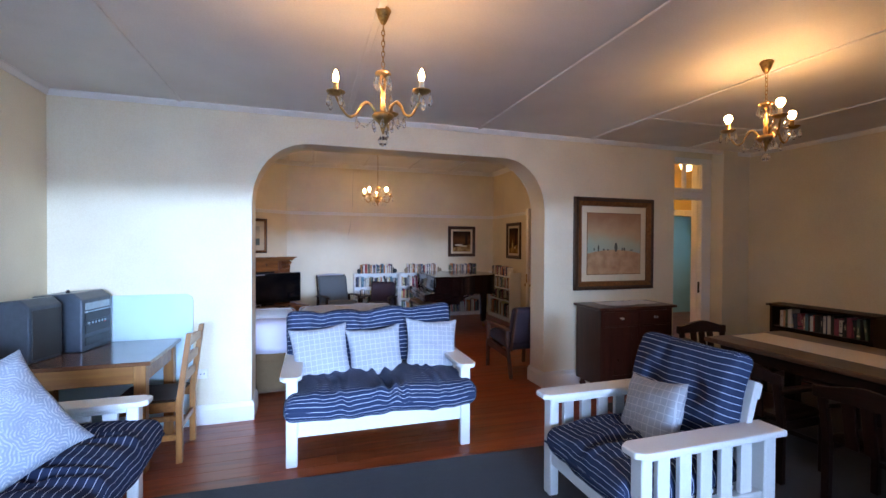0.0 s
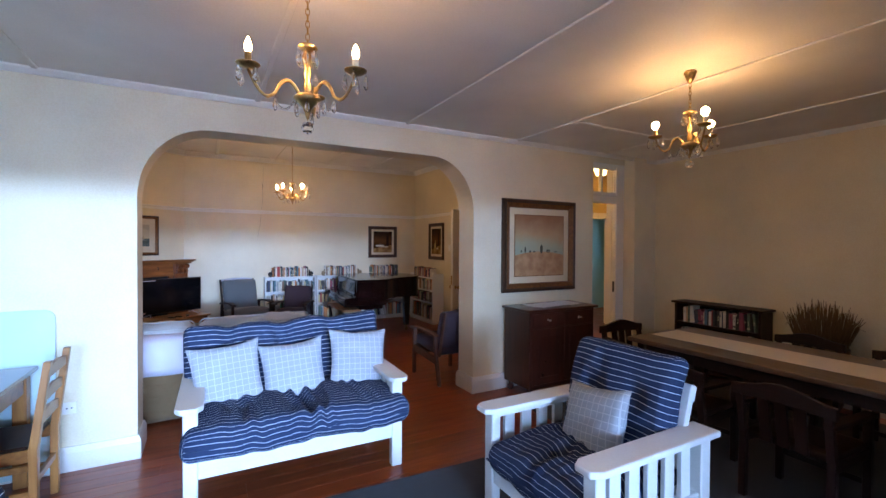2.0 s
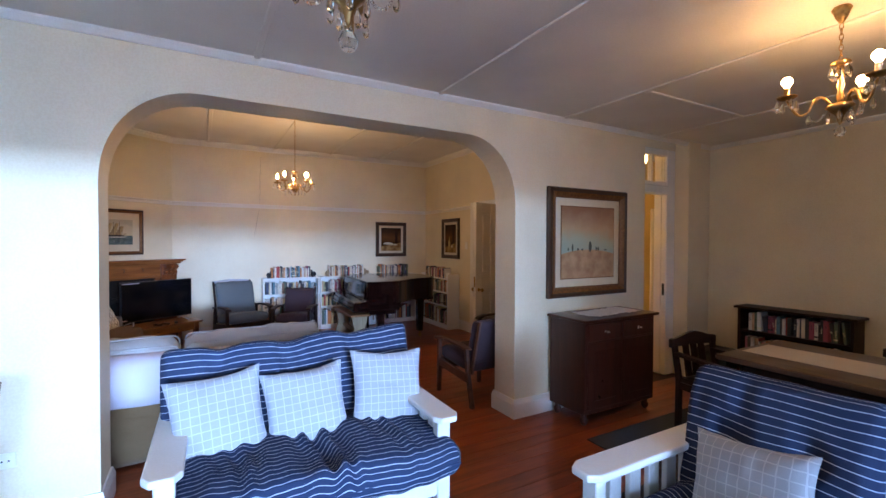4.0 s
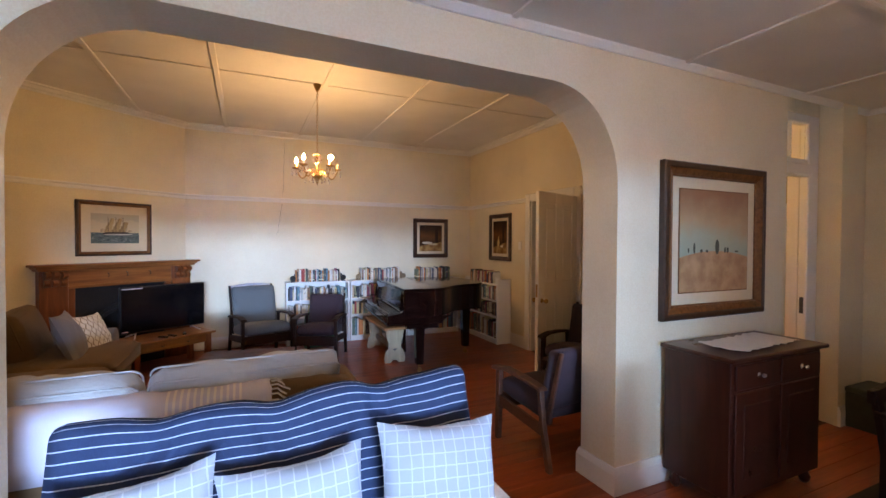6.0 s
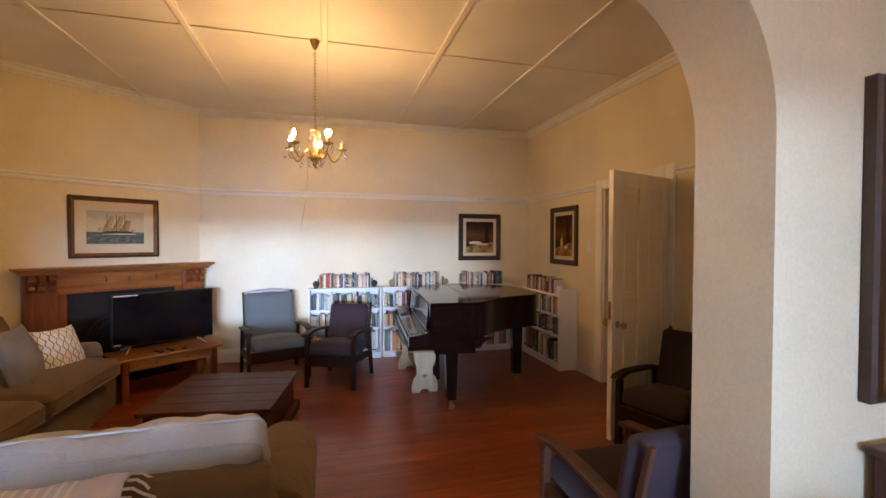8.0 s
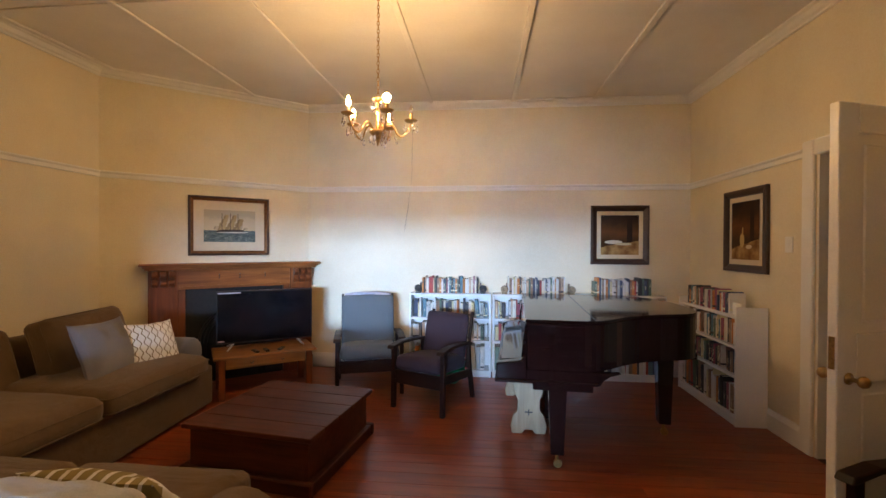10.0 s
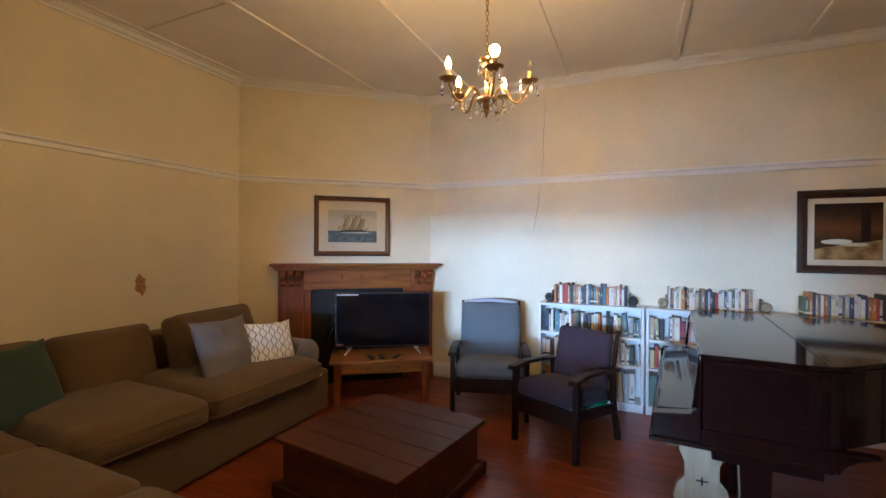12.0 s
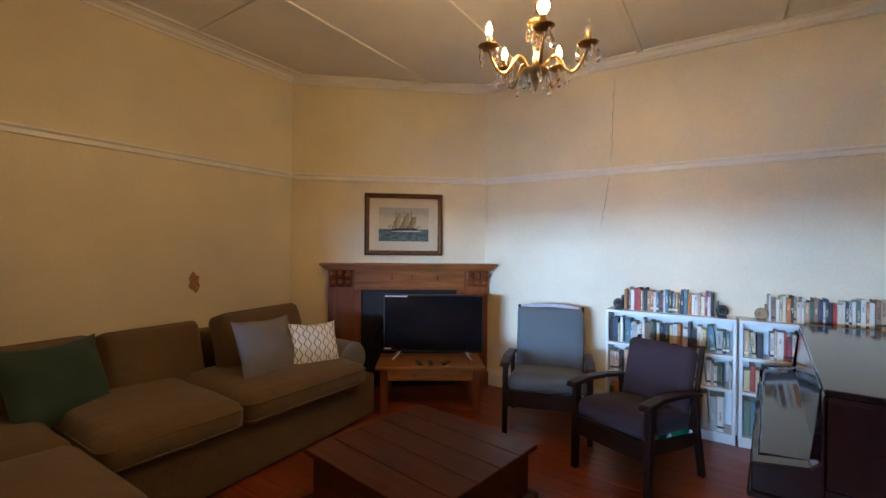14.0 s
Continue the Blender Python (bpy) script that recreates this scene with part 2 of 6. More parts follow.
def cloth(name, c, c2=None, weave=420, rough=0.9, blotch=0.12, sheen=0.15, crease=0.0):
    m = Mat(name, rough, spec=0.2)
    x = m.axes()
    c2 = c2 or tuple(v * 0.78 for v in c)
    warp = m.noise(weave, 2)
    big = m.noise(4.0, 5)
    col = m.mix(m.ramp(warp, [(0.35, (0, 0, 0)), (0.65, (1, 1, 1))]), c2, c)
    col = m.mix(m.ramp(big, [(0.35, (blotch, blotch, blotch)), (0.7, (0, 0, 0))]), col, tuple(v * 0.6 for v in c))
    m.colour(col)
    m.b.inputs["Sheen Weight"].default_value = sheen
    relief = m.math("ADD", m.math("MULTIPLY", warp, 0.4), m.noise(22, 4))
    if crease:
        relief = m.math("ADD", relief, m.math("MULTIPLY", m.noise(6.5, 3, m.mapped((1, 2.2, 1.3), (20, 0, 35)), 0.5, 0.5), crease))
    m.bump(relief, 0.3 + 0.1 * crease, 0.004 + 0.002 * crease)
    return m.m


def striped(name, ground, line, pitch, width, sign=1):
    """Ticking: thin pale lines running along x, wrapped over the edge from the top to the front."""
    m = Mat(name, 0.9, spec=0.05)
    at = m.node("ShaderNodeAttribute")
    at.attribute_name = "rest"
    x, y, z = m.axes(at.outputs["Vector"])[:3]
    wob = m.math("MULTIPLY", m.noise(5.0, 2), 0.008)
    v = m.math("ADD", m.math("ADD" if sign > 0 else "SUBTRACT", y, z), wob)
    f = m.math("FRACT", m.math("DIVIDE", v, pitch))
    hit = m.math("LESS_THAN", f, width)
    weave = m.noise(500, 2)
    g = m.mix(m.ramp(weave, [(0.35, (0, 0, 0)), (0.65, (1, 1, 1))]), tuple(a * 0.75 for a in ground), ground)
    g = m.mix(m.ramp(m.noise(7, 4), [(0.3, (0.25, 0.25, 0.25)), (0.7, (0, 0, 0))]), g, tuple(a * 0.6 for a in ground))
    m.colour(m.mix(hit, g, line))
    m.bump(m.math("ADD", m.math("MULTIPLY", weave, 0.4), m.noise(26, 5)), 0.45, 0.006)
    return m.m


def checked(name, ground, line, pitch, width):
    m = Mat(name, 0.9, spec=0.15)
    x, y, z = m.axes()[:3]
    n1, n2 = m.math("MULTIPLY", m.noise(30, 2), 0.006), m.math("MULTIPLY", m.noise(34, 2), 0.006)
    a = m.math("LESS_THAN", m.math("FRACT", m.math("DIVIDE", m.math("ADD", x, n1), pitch)), width)
    b = m.math("LESS_THAN", m.math("FRACT", m.math("DIVIDE", m.math("ADD", z, n2), pitch)), width)
    weave = m.noise(600, 2)
    g = m.mix(m.ramp(weave, [(0.3, (0, 0, 0)), (0.7, (1, 1, 1))]), tuple(v * 0.86 for v in ground), ground)
    m.colour(m.mix(m.math("MULTIPLY", m.math("MAXIMUM", a, b), 0.85), g, line))
    m.bump(m.math("ADD", m.math("MULTIPLY", weave, 0.4), m.noise(18, 5)), 0.3, 0.005)
    return m.m


def plain(name, c, rough=0.5, metal=0.0, mottled=0.12, scale=25, bump=0.05, spec=0.5):
    m = Mat(name, rough, metal, spec)
    n = m.noise(scale, 4)
    m.colour(m.ramp(n, [(0.3, tuple(v * (1 - mottled) for v in c)), (0.7, tuple(min(1, v * (1 + mottled)) for v in c))]))
    m.rough(m.noise(scale * 0.4, 4), max(0.02, rough - 0.08), rough + 0.1)
    m.bump(n, bump, 0.002)
    return m.m


def glow(name, c, strength):
    m = Mat(name, 0.3)
    m.b.inputs["Base Color"].default_value = (0.9, 0.85, 0.7, 1)
    m.b.inputs["Emission Color"].default_value = (*c, 1)
    m.b.inputs["Emission Strength"].default_value = strength
    return m.m


def glassy(name, c=(1, 1, 1), rough=0.03, ior=1.48):
    m = Mat(name, rough)
    m.b.inputs["Base Color"].default_value = (*c, 1)
    m.b.inputs["Transmission Weight"].default_value = 1.0
    m.b.inputs["IOR"].default_value = ior
    return m.m


WALL = paint("cream_wall_paint", (0.76, 0.67, 0.48), 0.55, bump=0.06)
CEIL = paint("ceiling_paint", (0.78, 0.75, 0.70), 0.6)
TRIM = paint("white_trim_paint", (0.80, 0.78, 0.73), 0.35, 0.04)
YELLOW = paint("yellow_passage_paint", (0.66, 0.47, 0.15), 0.55)
TEAL = paint("teal_bathroom_paint", (0.45, 0.68, 0.66), 0.5)
WHITE_WOOD = paint("white_painted_pine", (0.78, 0.78, 0.76), 0.4, 0.03, 0.08)
SHELF_WHITE = paint("white_shelf_board", (0.80, 0.80, 0.78), 0.4, 0.03, 0.05)
FLOOR = wood("polished_floor_board", (0.145, 0.026, 0.007), (0.345, 0.074, 0.0175), 0.28, "x", 0.8, 0.06, 0.5, per_piece=True, wear=0.05, relief=0.04)
DARK_WOOD = wood("dark_mahogany", (0.008, 0.003, 0.002), (0.026, 0.009, 0.005), 0.42, "x", 1.0, 0.0, 0.25)
CUPBOARD = wood("red_mahogany", (0.020, 0.0045, 0.0025), (0.062, 0.0135, 0.006), 0.28, "z", 0.7, 0.25, 0.35)
DARK_WOOD_Z = wood("dark_mahogany_upright", (0.009, 0.003, 0.002), (0.030, 0.010, 0.006), 0.42, "z", 1.0, 0.0, 0.25)
TEAK = wood("coffee_chest_wood", (0.045, 0.0125, 0.006), (0.13, 0.037, 0.015), 0.42, "x", 0.8, 0.0, 0.25)
PINE = wood("honey_pine", (0.17, 0.060, 0.012), (0.38, 0.160, 0.036), 0.35, "x", 0.8, 0.2)
PINE_Z = wood("honey_pine_upright", (0.18, 0.068, 0.014), (0.40, 0.175, 0.042), 0.35, "z", 0.8, 0.2)
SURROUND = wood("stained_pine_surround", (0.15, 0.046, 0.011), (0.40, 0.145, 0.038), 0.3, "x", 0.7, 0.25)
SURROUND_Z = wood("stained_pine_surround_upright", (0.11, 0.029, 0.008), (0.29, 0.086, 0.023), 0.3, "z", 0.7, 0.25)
BENCH = wood("pale_bench_wood", (0.22, 0.15, 0.08), (0.42, 0.32, 0.19), 0.5, "z", 0.8)
DESK_TOP = wood("desk_top_wood", (0.10, 0.04, 0.018), (0.22, 0.10, 0.045), 0.16, "x", 0.7, 0.5)
lac = Mat("piano_lacquer_polished", 0.1, spec=0.5)
lac.colour(lac.ramp(lac.noise(1.6, 8, lac.mapped((1.2, 14, 14)), 0.6, 0.8), [(0.3, (0.007, 0.0024, 0.002)), (0.7, (0.012, 0.004, 0.003))]))
lac.rough(lac.noise(5, 5), 0.03, 0.12)
lac.b.inputs["Specular IOR Level"].default_value = 0.2
lac.b.inputs["Coat Weight"].default_value = 0.03
lac.b.inputs["Coat Roughness"].default_value = 0.05
PIANO = lac.m
SLATE = plain("cast_iron_insert", (0.014, 0.015, 0.017), 0.45, 0.3, 0.2, 40, 0.15)
NAVY = striped("navy_ticking", (0.026, 0.039, 0.084), (0.44, 0.48, 0.54), 0.034, 0.10)
NAVY_BACK = striped("navy_ticking_upright", (0.026, 0.039, 0.084), (0.44, 0.48, 0.54), 0.034, 0.10, -1)
NAVY_PLAIN = cloth("navy_piping", (0.026, 0.039, 0.084), sheen=0.0)
CHECK = checked("checked_cushion_cotton", (0.34, 0.365, 0.40), (0.47, 0.49, 0.53), 0.040, 0.11)
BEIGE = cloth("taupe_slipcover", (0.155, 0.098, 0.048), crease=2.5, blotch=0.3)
# Paler, bluer slipcover: daylight on the back cushions put into the colour.
BEIGE_DAYLIT = cloth("daylit_slipcover", (0.48, 0.48, 0.47), crease=2.5)
THROW = cloth("white_cotton_throw", (0.68, 0.66, 0.66), weave=300)
GREY_CLOTH = cloth("grey_upholstery", (0.115, 0.13, 0.14))
PLUM_CLOTH = cloth("plum_upholstery", (0.042, 0.027, 0.036), sheen=0.05)
GREEN_CLOTH = cloth("green_cushion_cotton", (0.042, 0.072, 0.060))
LILAC_CLOTH = cloth("grey_cushion_cotton", (0.20, 0.19, 0.195))
RUG = cloth("charcoal_rug", (0.024, 0.024, 0.030), weave=240, blotch=0.3)
BLACK = plain("black_plastic", (0.012, 0.012, 0.013), 0.35)
SCREEN = plain("television_screen", (0.004, 0.004, 0.005), 0.12, mottled=0.02, bump=0.0)
SILVER = plain("satin_aluminium", (0.80, 0.80, 0.82), 0.4, 0.6)
CHROME = plain("brushed_steel", (0.62, 0.62, 0.64), 0.25, 1.0)
BRASS = plain("aged_brass", (0.42, 0.27, 0.10), 0.3, 1.0, 0.3, 60, 0.2)
CRYSTAL = glassy("crystal_drop")
BULB_ON = glow("lit_candle_bulb", (1.0, 0.57, 0.22), 980)
BULB_SOFT = glow("softer_candle_bulb", (1.0, 0.54, 0.19), 900)
BULB_ROUND = glow("lit_round_bulb", (1.0, 0.54, 0.19), 340)
BULB_OFF = glassy("clear_candle_bulb", (1, 0.97, 0.9))
AMBER = plain("amber_glass_column", (0.50, 0.30, 0.10), 0.12, 0.5)
CANDLE = plain("cream_candle_tube", (0.75, 0.66, 0.48), 0.5)
GUNMETAL = plain("grey_stereo_plastic", (0.055, 0.066, 0.08), 0.3, 0.3)
PAPER = plain("book_pages", (0.66, 0.60, 0.47), 0.85)
STEREO_DISPLAY = plain("display_window", (0.35, 0.42, 0.45), 0.2)

# ---- structure ----
XL, XR1, XR2 = -1.5, 5.77, 4.43          # left wall of both rooms; right walls
YF, YA, YB, YE = -1.6, 4.32, 4.61, 9.23  # front wall, arch wall front and back, end wall
H1, H2 = 2.70, 3.13                      # ceilings


def setting(name, bm, material, label, category="wall"):
    return tagged(part(name, bm, material), label, category, kind="structure")


def arch_outline(x0, x1, top, rx, rz, n=14):
    """The opening's edge from the left foot over the top to the right foot."""
    pts = [(x0, 0.0)]
    for k in range(n + 1):
        a = math.pi / 2 * k / n
        pts.append((x0 + rx * (1 - math.cos(a) ** 0.95), top - rz * (1 - math.sin(a) ** 0.95) if a > 0 else top - rz))
    for k in range(n, -1, -1):
        a = math.pi / 2 * k / n
        pts.append((x1 - rx * (1 - math.cos(a) ** 0.95), top - rz * (1 - math.sin(a) ** 0.95) if a > 0 else top - rz))
    pts.append((x1, 0.0))
    return pts


AX0, AX1, ATOP = -0.06, 2.815, 2.425
ring = arch_outline(AX0, AX1, ATOP, 0.50, 0.56)


def arch_wall():
    """Wall with the arched opening, up to the hall doorway."""
    bm = bmesh.new()
    top, n = H2 + 0.05, len(ring)
    for y, flip in ((YA, False), (YB, True)):
        lo = [bm.verts.new((x, y, z)) for x, z in ring]
        hi = [bm.verts.new((x, y, top)) for x, z in ring]
        for k in range(n - 1):
            if abs(ring[k][0] - ring[k + 1][0]) < 1e-6:
                continue
            q = (lo[k], lo[k + 1], hi[k + 1], hi[k])
            bm.faces.new(q[::-1] if flip else q)
        if y == YA:
            front = lo
        else:
            for k in range(1, n - 2):
                bm.faces.new((front[k], lo[k], lo[k + 1], front[k + 1]))
    box(XL - 0.2, AX0, YA, YB, 0, top, bm=bm)
    box(AX1, 4.56, YA, YB, 0, top, bm=bm)
    bmesh.ops.recalc_face_normals(bm, faces=bm.faces)
    return bm


setting("wall_arch", arch_wall(), WALL, "cream plastered wall with a wide rounded archway")
setting("wall_pier", box(5.30, 5.97, YA, YB, 0, H2 + 0.05), WALL, "cream wall beside the hall doorway")
setting("wall_over_door", box(4.56, 5.30, YA + 0.13, YB, 2.62, H2 + 0.05), WALL, "cream wall over the hall doorway")
setting("pilaster", box(5.29, 5.52, YA - 0.035, YA - 0.001, 0, H1), WALL, "narrow cream pilaster beside the hall doorway", "pilaster")


def holed(x0, x1, z0, z1, holes, lo, hi, axis):
    """A wall in the plane of u and z, thick from lo to hi along the axis, with rectangular openings (u0, u1, z0, z1)."""
    bm = bmesh.new()
    us = sorted({x0, x1, *(h[0] for h in holes), *(h[1] for h in holes)})
    zs = sorted({z0, z1, *(h[2] for h in holes), *(h[3] for h in holes)})
    for a, b in zip(us, us[1:]):
        for c, d in zip(zs, zs[1:]):
            if any(h[0] <= a and b <= h[1] and h[2] <= c and d <= h[3] for h in holes):
                continue
            if axis == "y":
                box(a, b, lo, hi, c, d, bm=bm)
            else:
                box(lo, hi, a, b, c, d, bm=bm)
    bmesh.ops.remove_doubles(bm, verts=bm.verts, dist=1e-4)
    inner = [f for f in bm.faces if all(len(e.link_faces) > 2 for e in f.edges)]
    bmesh.ops.delete(bm, geom=inner, context="FACES_ONLY")
    return bm


WX0, WX1, WZ0, WZ1 = -1.25, 2.20, 0.62, 2.35
setting("wall_left", box(XL - 0.2, XL, YF - 0.2, YE + 0.2, 0, H2 + 0.05), WALL, "cream plastered wall along both rooms")
setting("wall_front", holed(XL, XR1, 0, H2, [(WX0, WX1, WZ0, WZ1)], YF - 0.25, YF, "y"), WALL, "cream wall with a wide window")
setting("wall_dining", box(XR1, XR1 + 0.2, YF - 0.25, YA, 0, H1 + 0.2), WALL, "plain cream wall of the dining end")
setting("wall_end", box(XL, XR2 + 0.12, YE, YE + 0.2, 0, H2 + 0.05), WALL, "cream end wall with a hairline crack")
setting("wall_hall_side", holed(YB, YE, 0, H2 + 0.05, [(6.50, 7.40, 0, 2.10)], XR2, XR2 + 0.12, "x"), WALL, "cream wall with an inner doorway")

# Chimney breast across the corner.
DIAG = Vector((math.cos(radians(40)), math.sin(radians(40))))
DN = Vector((DIAG.y, -DIAG.x))
DP = Vector((-0.645, 8.67))
d_hi = DP + DIAG * ((YE - DP.y) / DIAG.y)
d_lo = DP + DIAG * ((XL - DP.x) / DIAG.x)
setting("wall_chimney", prism([(d_lo.x, d_lo.y), (d_hi.x, d_hi.y), (XL, YE)], 0, H2 + 0.04), WALL, "cream chimney breast set across the corner")

floor = thing("floor", "polished red-brown timber floorboards", "floor", kind="structure")
part("subfloor", box(XL - 0.2, 9.4, YF - 0.25, YE + 0.2, -0.2, -0.012), DARK_WOOD, floor)
setting("ceiling_front_room", box(XL, XR1, YF, YA, H1, H1 + 0.12), CEIL, "off-white panelled ceiling with cover strips", "ceiling")
c2 = box(XL, XR2, YB, YE, H2, H2 + 0.12)
setting("ceiling_back_room", c2, CEIL, "off-white panelled ceiling with cover strips", "ceiling")


def strip(x0, y0, x1, y1, z, w=0.045, t=0.014):
    d = Vector((x1 - x0, y1 - y0))
    bm = box(-d.length / 2, d.length / 2, -w / 2, w / 2, z - t, z, 0.005)
    return moved(bm, pose((x0 + x1) / 2, (y0 + y1) / 2, 0, 0, 0, math.degrees(math.atan2(d.y, d.x))))


bm = None
for x in (-0.60, 0.74, 2.05, 3.37, 4.74):
    bm = joined(bm, strip(x, YF, x, YA, H1, 0.04))
for y in (3.46,):
    bm = joined(bm, strip(3.39, y, 4.72, y, H1 - 0.001, 0.04))
for y in (0.6,):
    bm = joined(bm, strip(XL, y, XR1, y, H1 - 0.001, 0.04))
setting("trim_ceiling_front", bm, CEIL, "off-white ceiling cover strips", "trim")
bm = None
for x in (-1.38, -0.42, 0.53, 1.52, 2.46, 3.37):
    bm = joined(bm, strip(x, YB, x, YE if x > 0.1 else min(YE, d_lo.y + (x - XL) * 0.839), H2, 0.05, 0.018))
bm = joined(bm, strip(XL, 6.96, XR2, 6.93, H2 - 0.001, 0.03, 0.01))
setting("trim_ceiling_back", bm, CEIL, "off-white ceiling cover strips", "trim")

# Cornices, picture rail and skirting; each path keeps the wall on its left and the room on its right.
ROOM2 = [(XL, YB), (XL, d_lo.y), (d_hi.x, YE), (XR2, YE), (XR2, YB)]
cor1 = [(0, 0), (0.035, 0), (0.035, -0.014), (0.014, -0.044), (0, -0.044)]
cor2 = [(0, 0), (0.085, 0), (0.085, -0.014), (0.06, -0.022), (0.042, -0.048), (0.022, -0.060), (0.018, -0.075), (0, -0.075)]
rail = [(0, -0.035), (0.016, -0.03), (0.018, 0.0), (0.034, 0.014), (0.034, 0.026), (0, 0.032)]
skirt = [(0, 0), (0.022, 0), (0.022, 0.125), (0.014, 0.150), (0.010, 0.165), (0, 0.165)]


def run(profile, path, z):
    return sweep(profile, [(x, y, z) for x, y in path])


setting("trim_cornice_front", run(cor1, [(XL, YF), (XL, YA), (XR1, YA), (XR1, YF)], H1), TRIM, "thin white cornice strip", "trim")
setting("trim_cornice_back", joined(run(cor2, ROOM2, H2), run(cor2, [(XR2, YB), (XL, YB)], H2)), TRIM, "white moulded cornice", "trim")
bm = run(rail, [(XL, YB), (XL, d_lo.y), (d_hi.x, YE), (XR2, YE), (XR2, 7.50)], 2.135)
bm = joined(bm, run(rail, [(XR2, 6.40), (XR2, YB)], 2.135))
setting("trim_picture_rail", bm, TRIM, "cream painted picture rail", "trim")
bm = run(skirt, [(XL, YF), (XL, YA), (AX0, YA), (AX0, YB), (XL, YB), (XL, d_lo.y)], 0)
bm = joined(bm, run(skirt, [(d_hi.x, YE), (XR2, YE), (XR2, 7.50)], 0))
bm = joined(bm, run(skirt, [(XR2, 6.40), (XR2, YB), (AX1, YB), (AX1, YA), (4.56, YA)], 0))
bm = joined(bm, run(skirt, [(5.29, YA - 0.035), (5.52, YA - 0.035), (5.52, YA), (XR1, YA), (XR1, YF)], 0))
setting("baseboard", bm, TRIM, "tall white painted skirting board", "baseboard")

# Front window behind the walk's start.
win = thing("window_front", "wide white timber window with clear panes", "window", kind="structure")
fr = 0.06
for x0, x1, z0, z1 in ((WX0, WX1, WZ1 - fr, WZ1), (WX0, WX1, WZ0, WZ0 + fr), (WX0, WX0 + fr, WZ0 + fr, WZ1 - fr), (WX1 - fr, WX1, WZ0 + fr, WZ1 - fr)):
    part("window_frame", box(x0, x1, YF - 0.19, YF - 0.12, z0, z1, 0.006), TRIM, win)
for x in (-0.10, 1.05):
    part("mullion", box(x - 0.03, x + 0.03, YF - 0.188, YF - 0.122, WZ0 + fr, WZ1 - fr, 0.005), TRIM, win)
part("window_sill", box(WX0 - 0.06, WX1 + 0.06, YF - 0.12, YF + 0.05, WZ0 - 0.035, WZ0 - 0.002, 0.008), TRIM, win)
GLASS = glassy("window_glass", (1, 1, 1), 0.0, 1.45)
for a, b in ((WX0 + fr, -0.13), (-0.07, 1.02), (1.08, WX1 - fr)):
    pane = part("pane", box(a, b, YF - 0.158, YF - 0.154, WZ0 + fr, WZ1 - fr), GLASS, win)
    pane.visible_shadow = False
lawn = Mat("garden_grass", 0.9)
lawn.colour(lawn.ramp(lawn.noise(0.8, 6), [(0.3, (0.035, 0.06, 0.02)), (0.7, (0.08, 0.12, 0.04))]))
bm = bmesh.new()
bmesh.ops.create_grid(bm, x_segments=8, y_segments=8, size=400)
bmesh.ops.translate(bm, vec=(0, 0, -0.35), verts=bm.verts)
setting("ground", bm, lawn.m, "mown grass round the house", "ground")

# Roof slab and outer shell, closing the house.
setting("roof", box(XL - 0.4, 9.6, YF - 0.5, YE + 0.4, H2 + 0.2, H2 + 0.35), CEIL, "flat roof slab over the house", "roof")
setting("wall_outer_north", box(XR2 + 0.12, 9.6, YE, YE + 0.2, 0, H2 + 0.2), WALL, "plain cream outer wall")
setting("wall_outer_east", box(9.2, 9.4, YF - 0.25, YE, 0, H2 + 0.2), WALL, "plain cream outer wall")
setting("wall_outer_south", box(XR1 + 0.2, 9.2, YF - 0.25, YF, 0, H2 + 0.2), WALL, "plain cream outer wall")

# Hall beyond the dining end, and the bathroom off it.
setting("wall_hall_far", holed(XR2 + 0.12, 9.2, 0, H2, [(6.55, 7.32, 0, 2.06), (7.75, 8.55, 0, 2.06)], 6.42, 6.50, "y"), YELLOW, "warm yellow hall wall with two doorways")
setting("wall_hall_near", box(5.97, 9.2, YA + 0.05, YB, 0, H2), YELLOW, "warm yellow hall wall")
setting("ceiling_hall", box(XR2 + 0.12, 9.2, YB, YE, H2 - 0.1, H2), CEIL, "off-white hall ceiling", "ceiling")
setting("wall_bath_far", box(5.9, 9.2, 8.0, 8.1, 0, H2 - 0.1), TEAL, "pale teal bathroom wall")
setting("wall_bath_side", box(5.8, 5.9, 6.50, YE, 0, H2 - 0.1), TEAL, "pale teal bathroom wall")


def doorway(name, x0, x1, y, zt, w=0.11, t=0.03, mat=TRIM):
    th = thing(name, "white moulded door frame", "door frame", kind="structure")
    part("jamb", box(x0 - w, x0, y - t, y, 0, zt + w, 0.008), mat, th)
    part("jamb", box(x1, x1 + w, y - t, y, 0, zt + w, 0.008), mat, th)
    part("head", box(x0, x1, y - t, y, zt, zt + w, 0.008), mat, th)
    part("lining", box(x0, x0 + 0.02, y + 0.001, y + 0.085, 0, zt, 0.003), mat, th)
    part("lining", box(x1 - 0.02, x1, y + 0.001, y + 0.085, 0, zt, 0.003), mat, th)
    return th


doorway("door_frame_bath", 6.55, 7.32, 6.42, 2.06)
doorway("door_frame_closed", 7.75, 8.55, 6.42, 2.06)


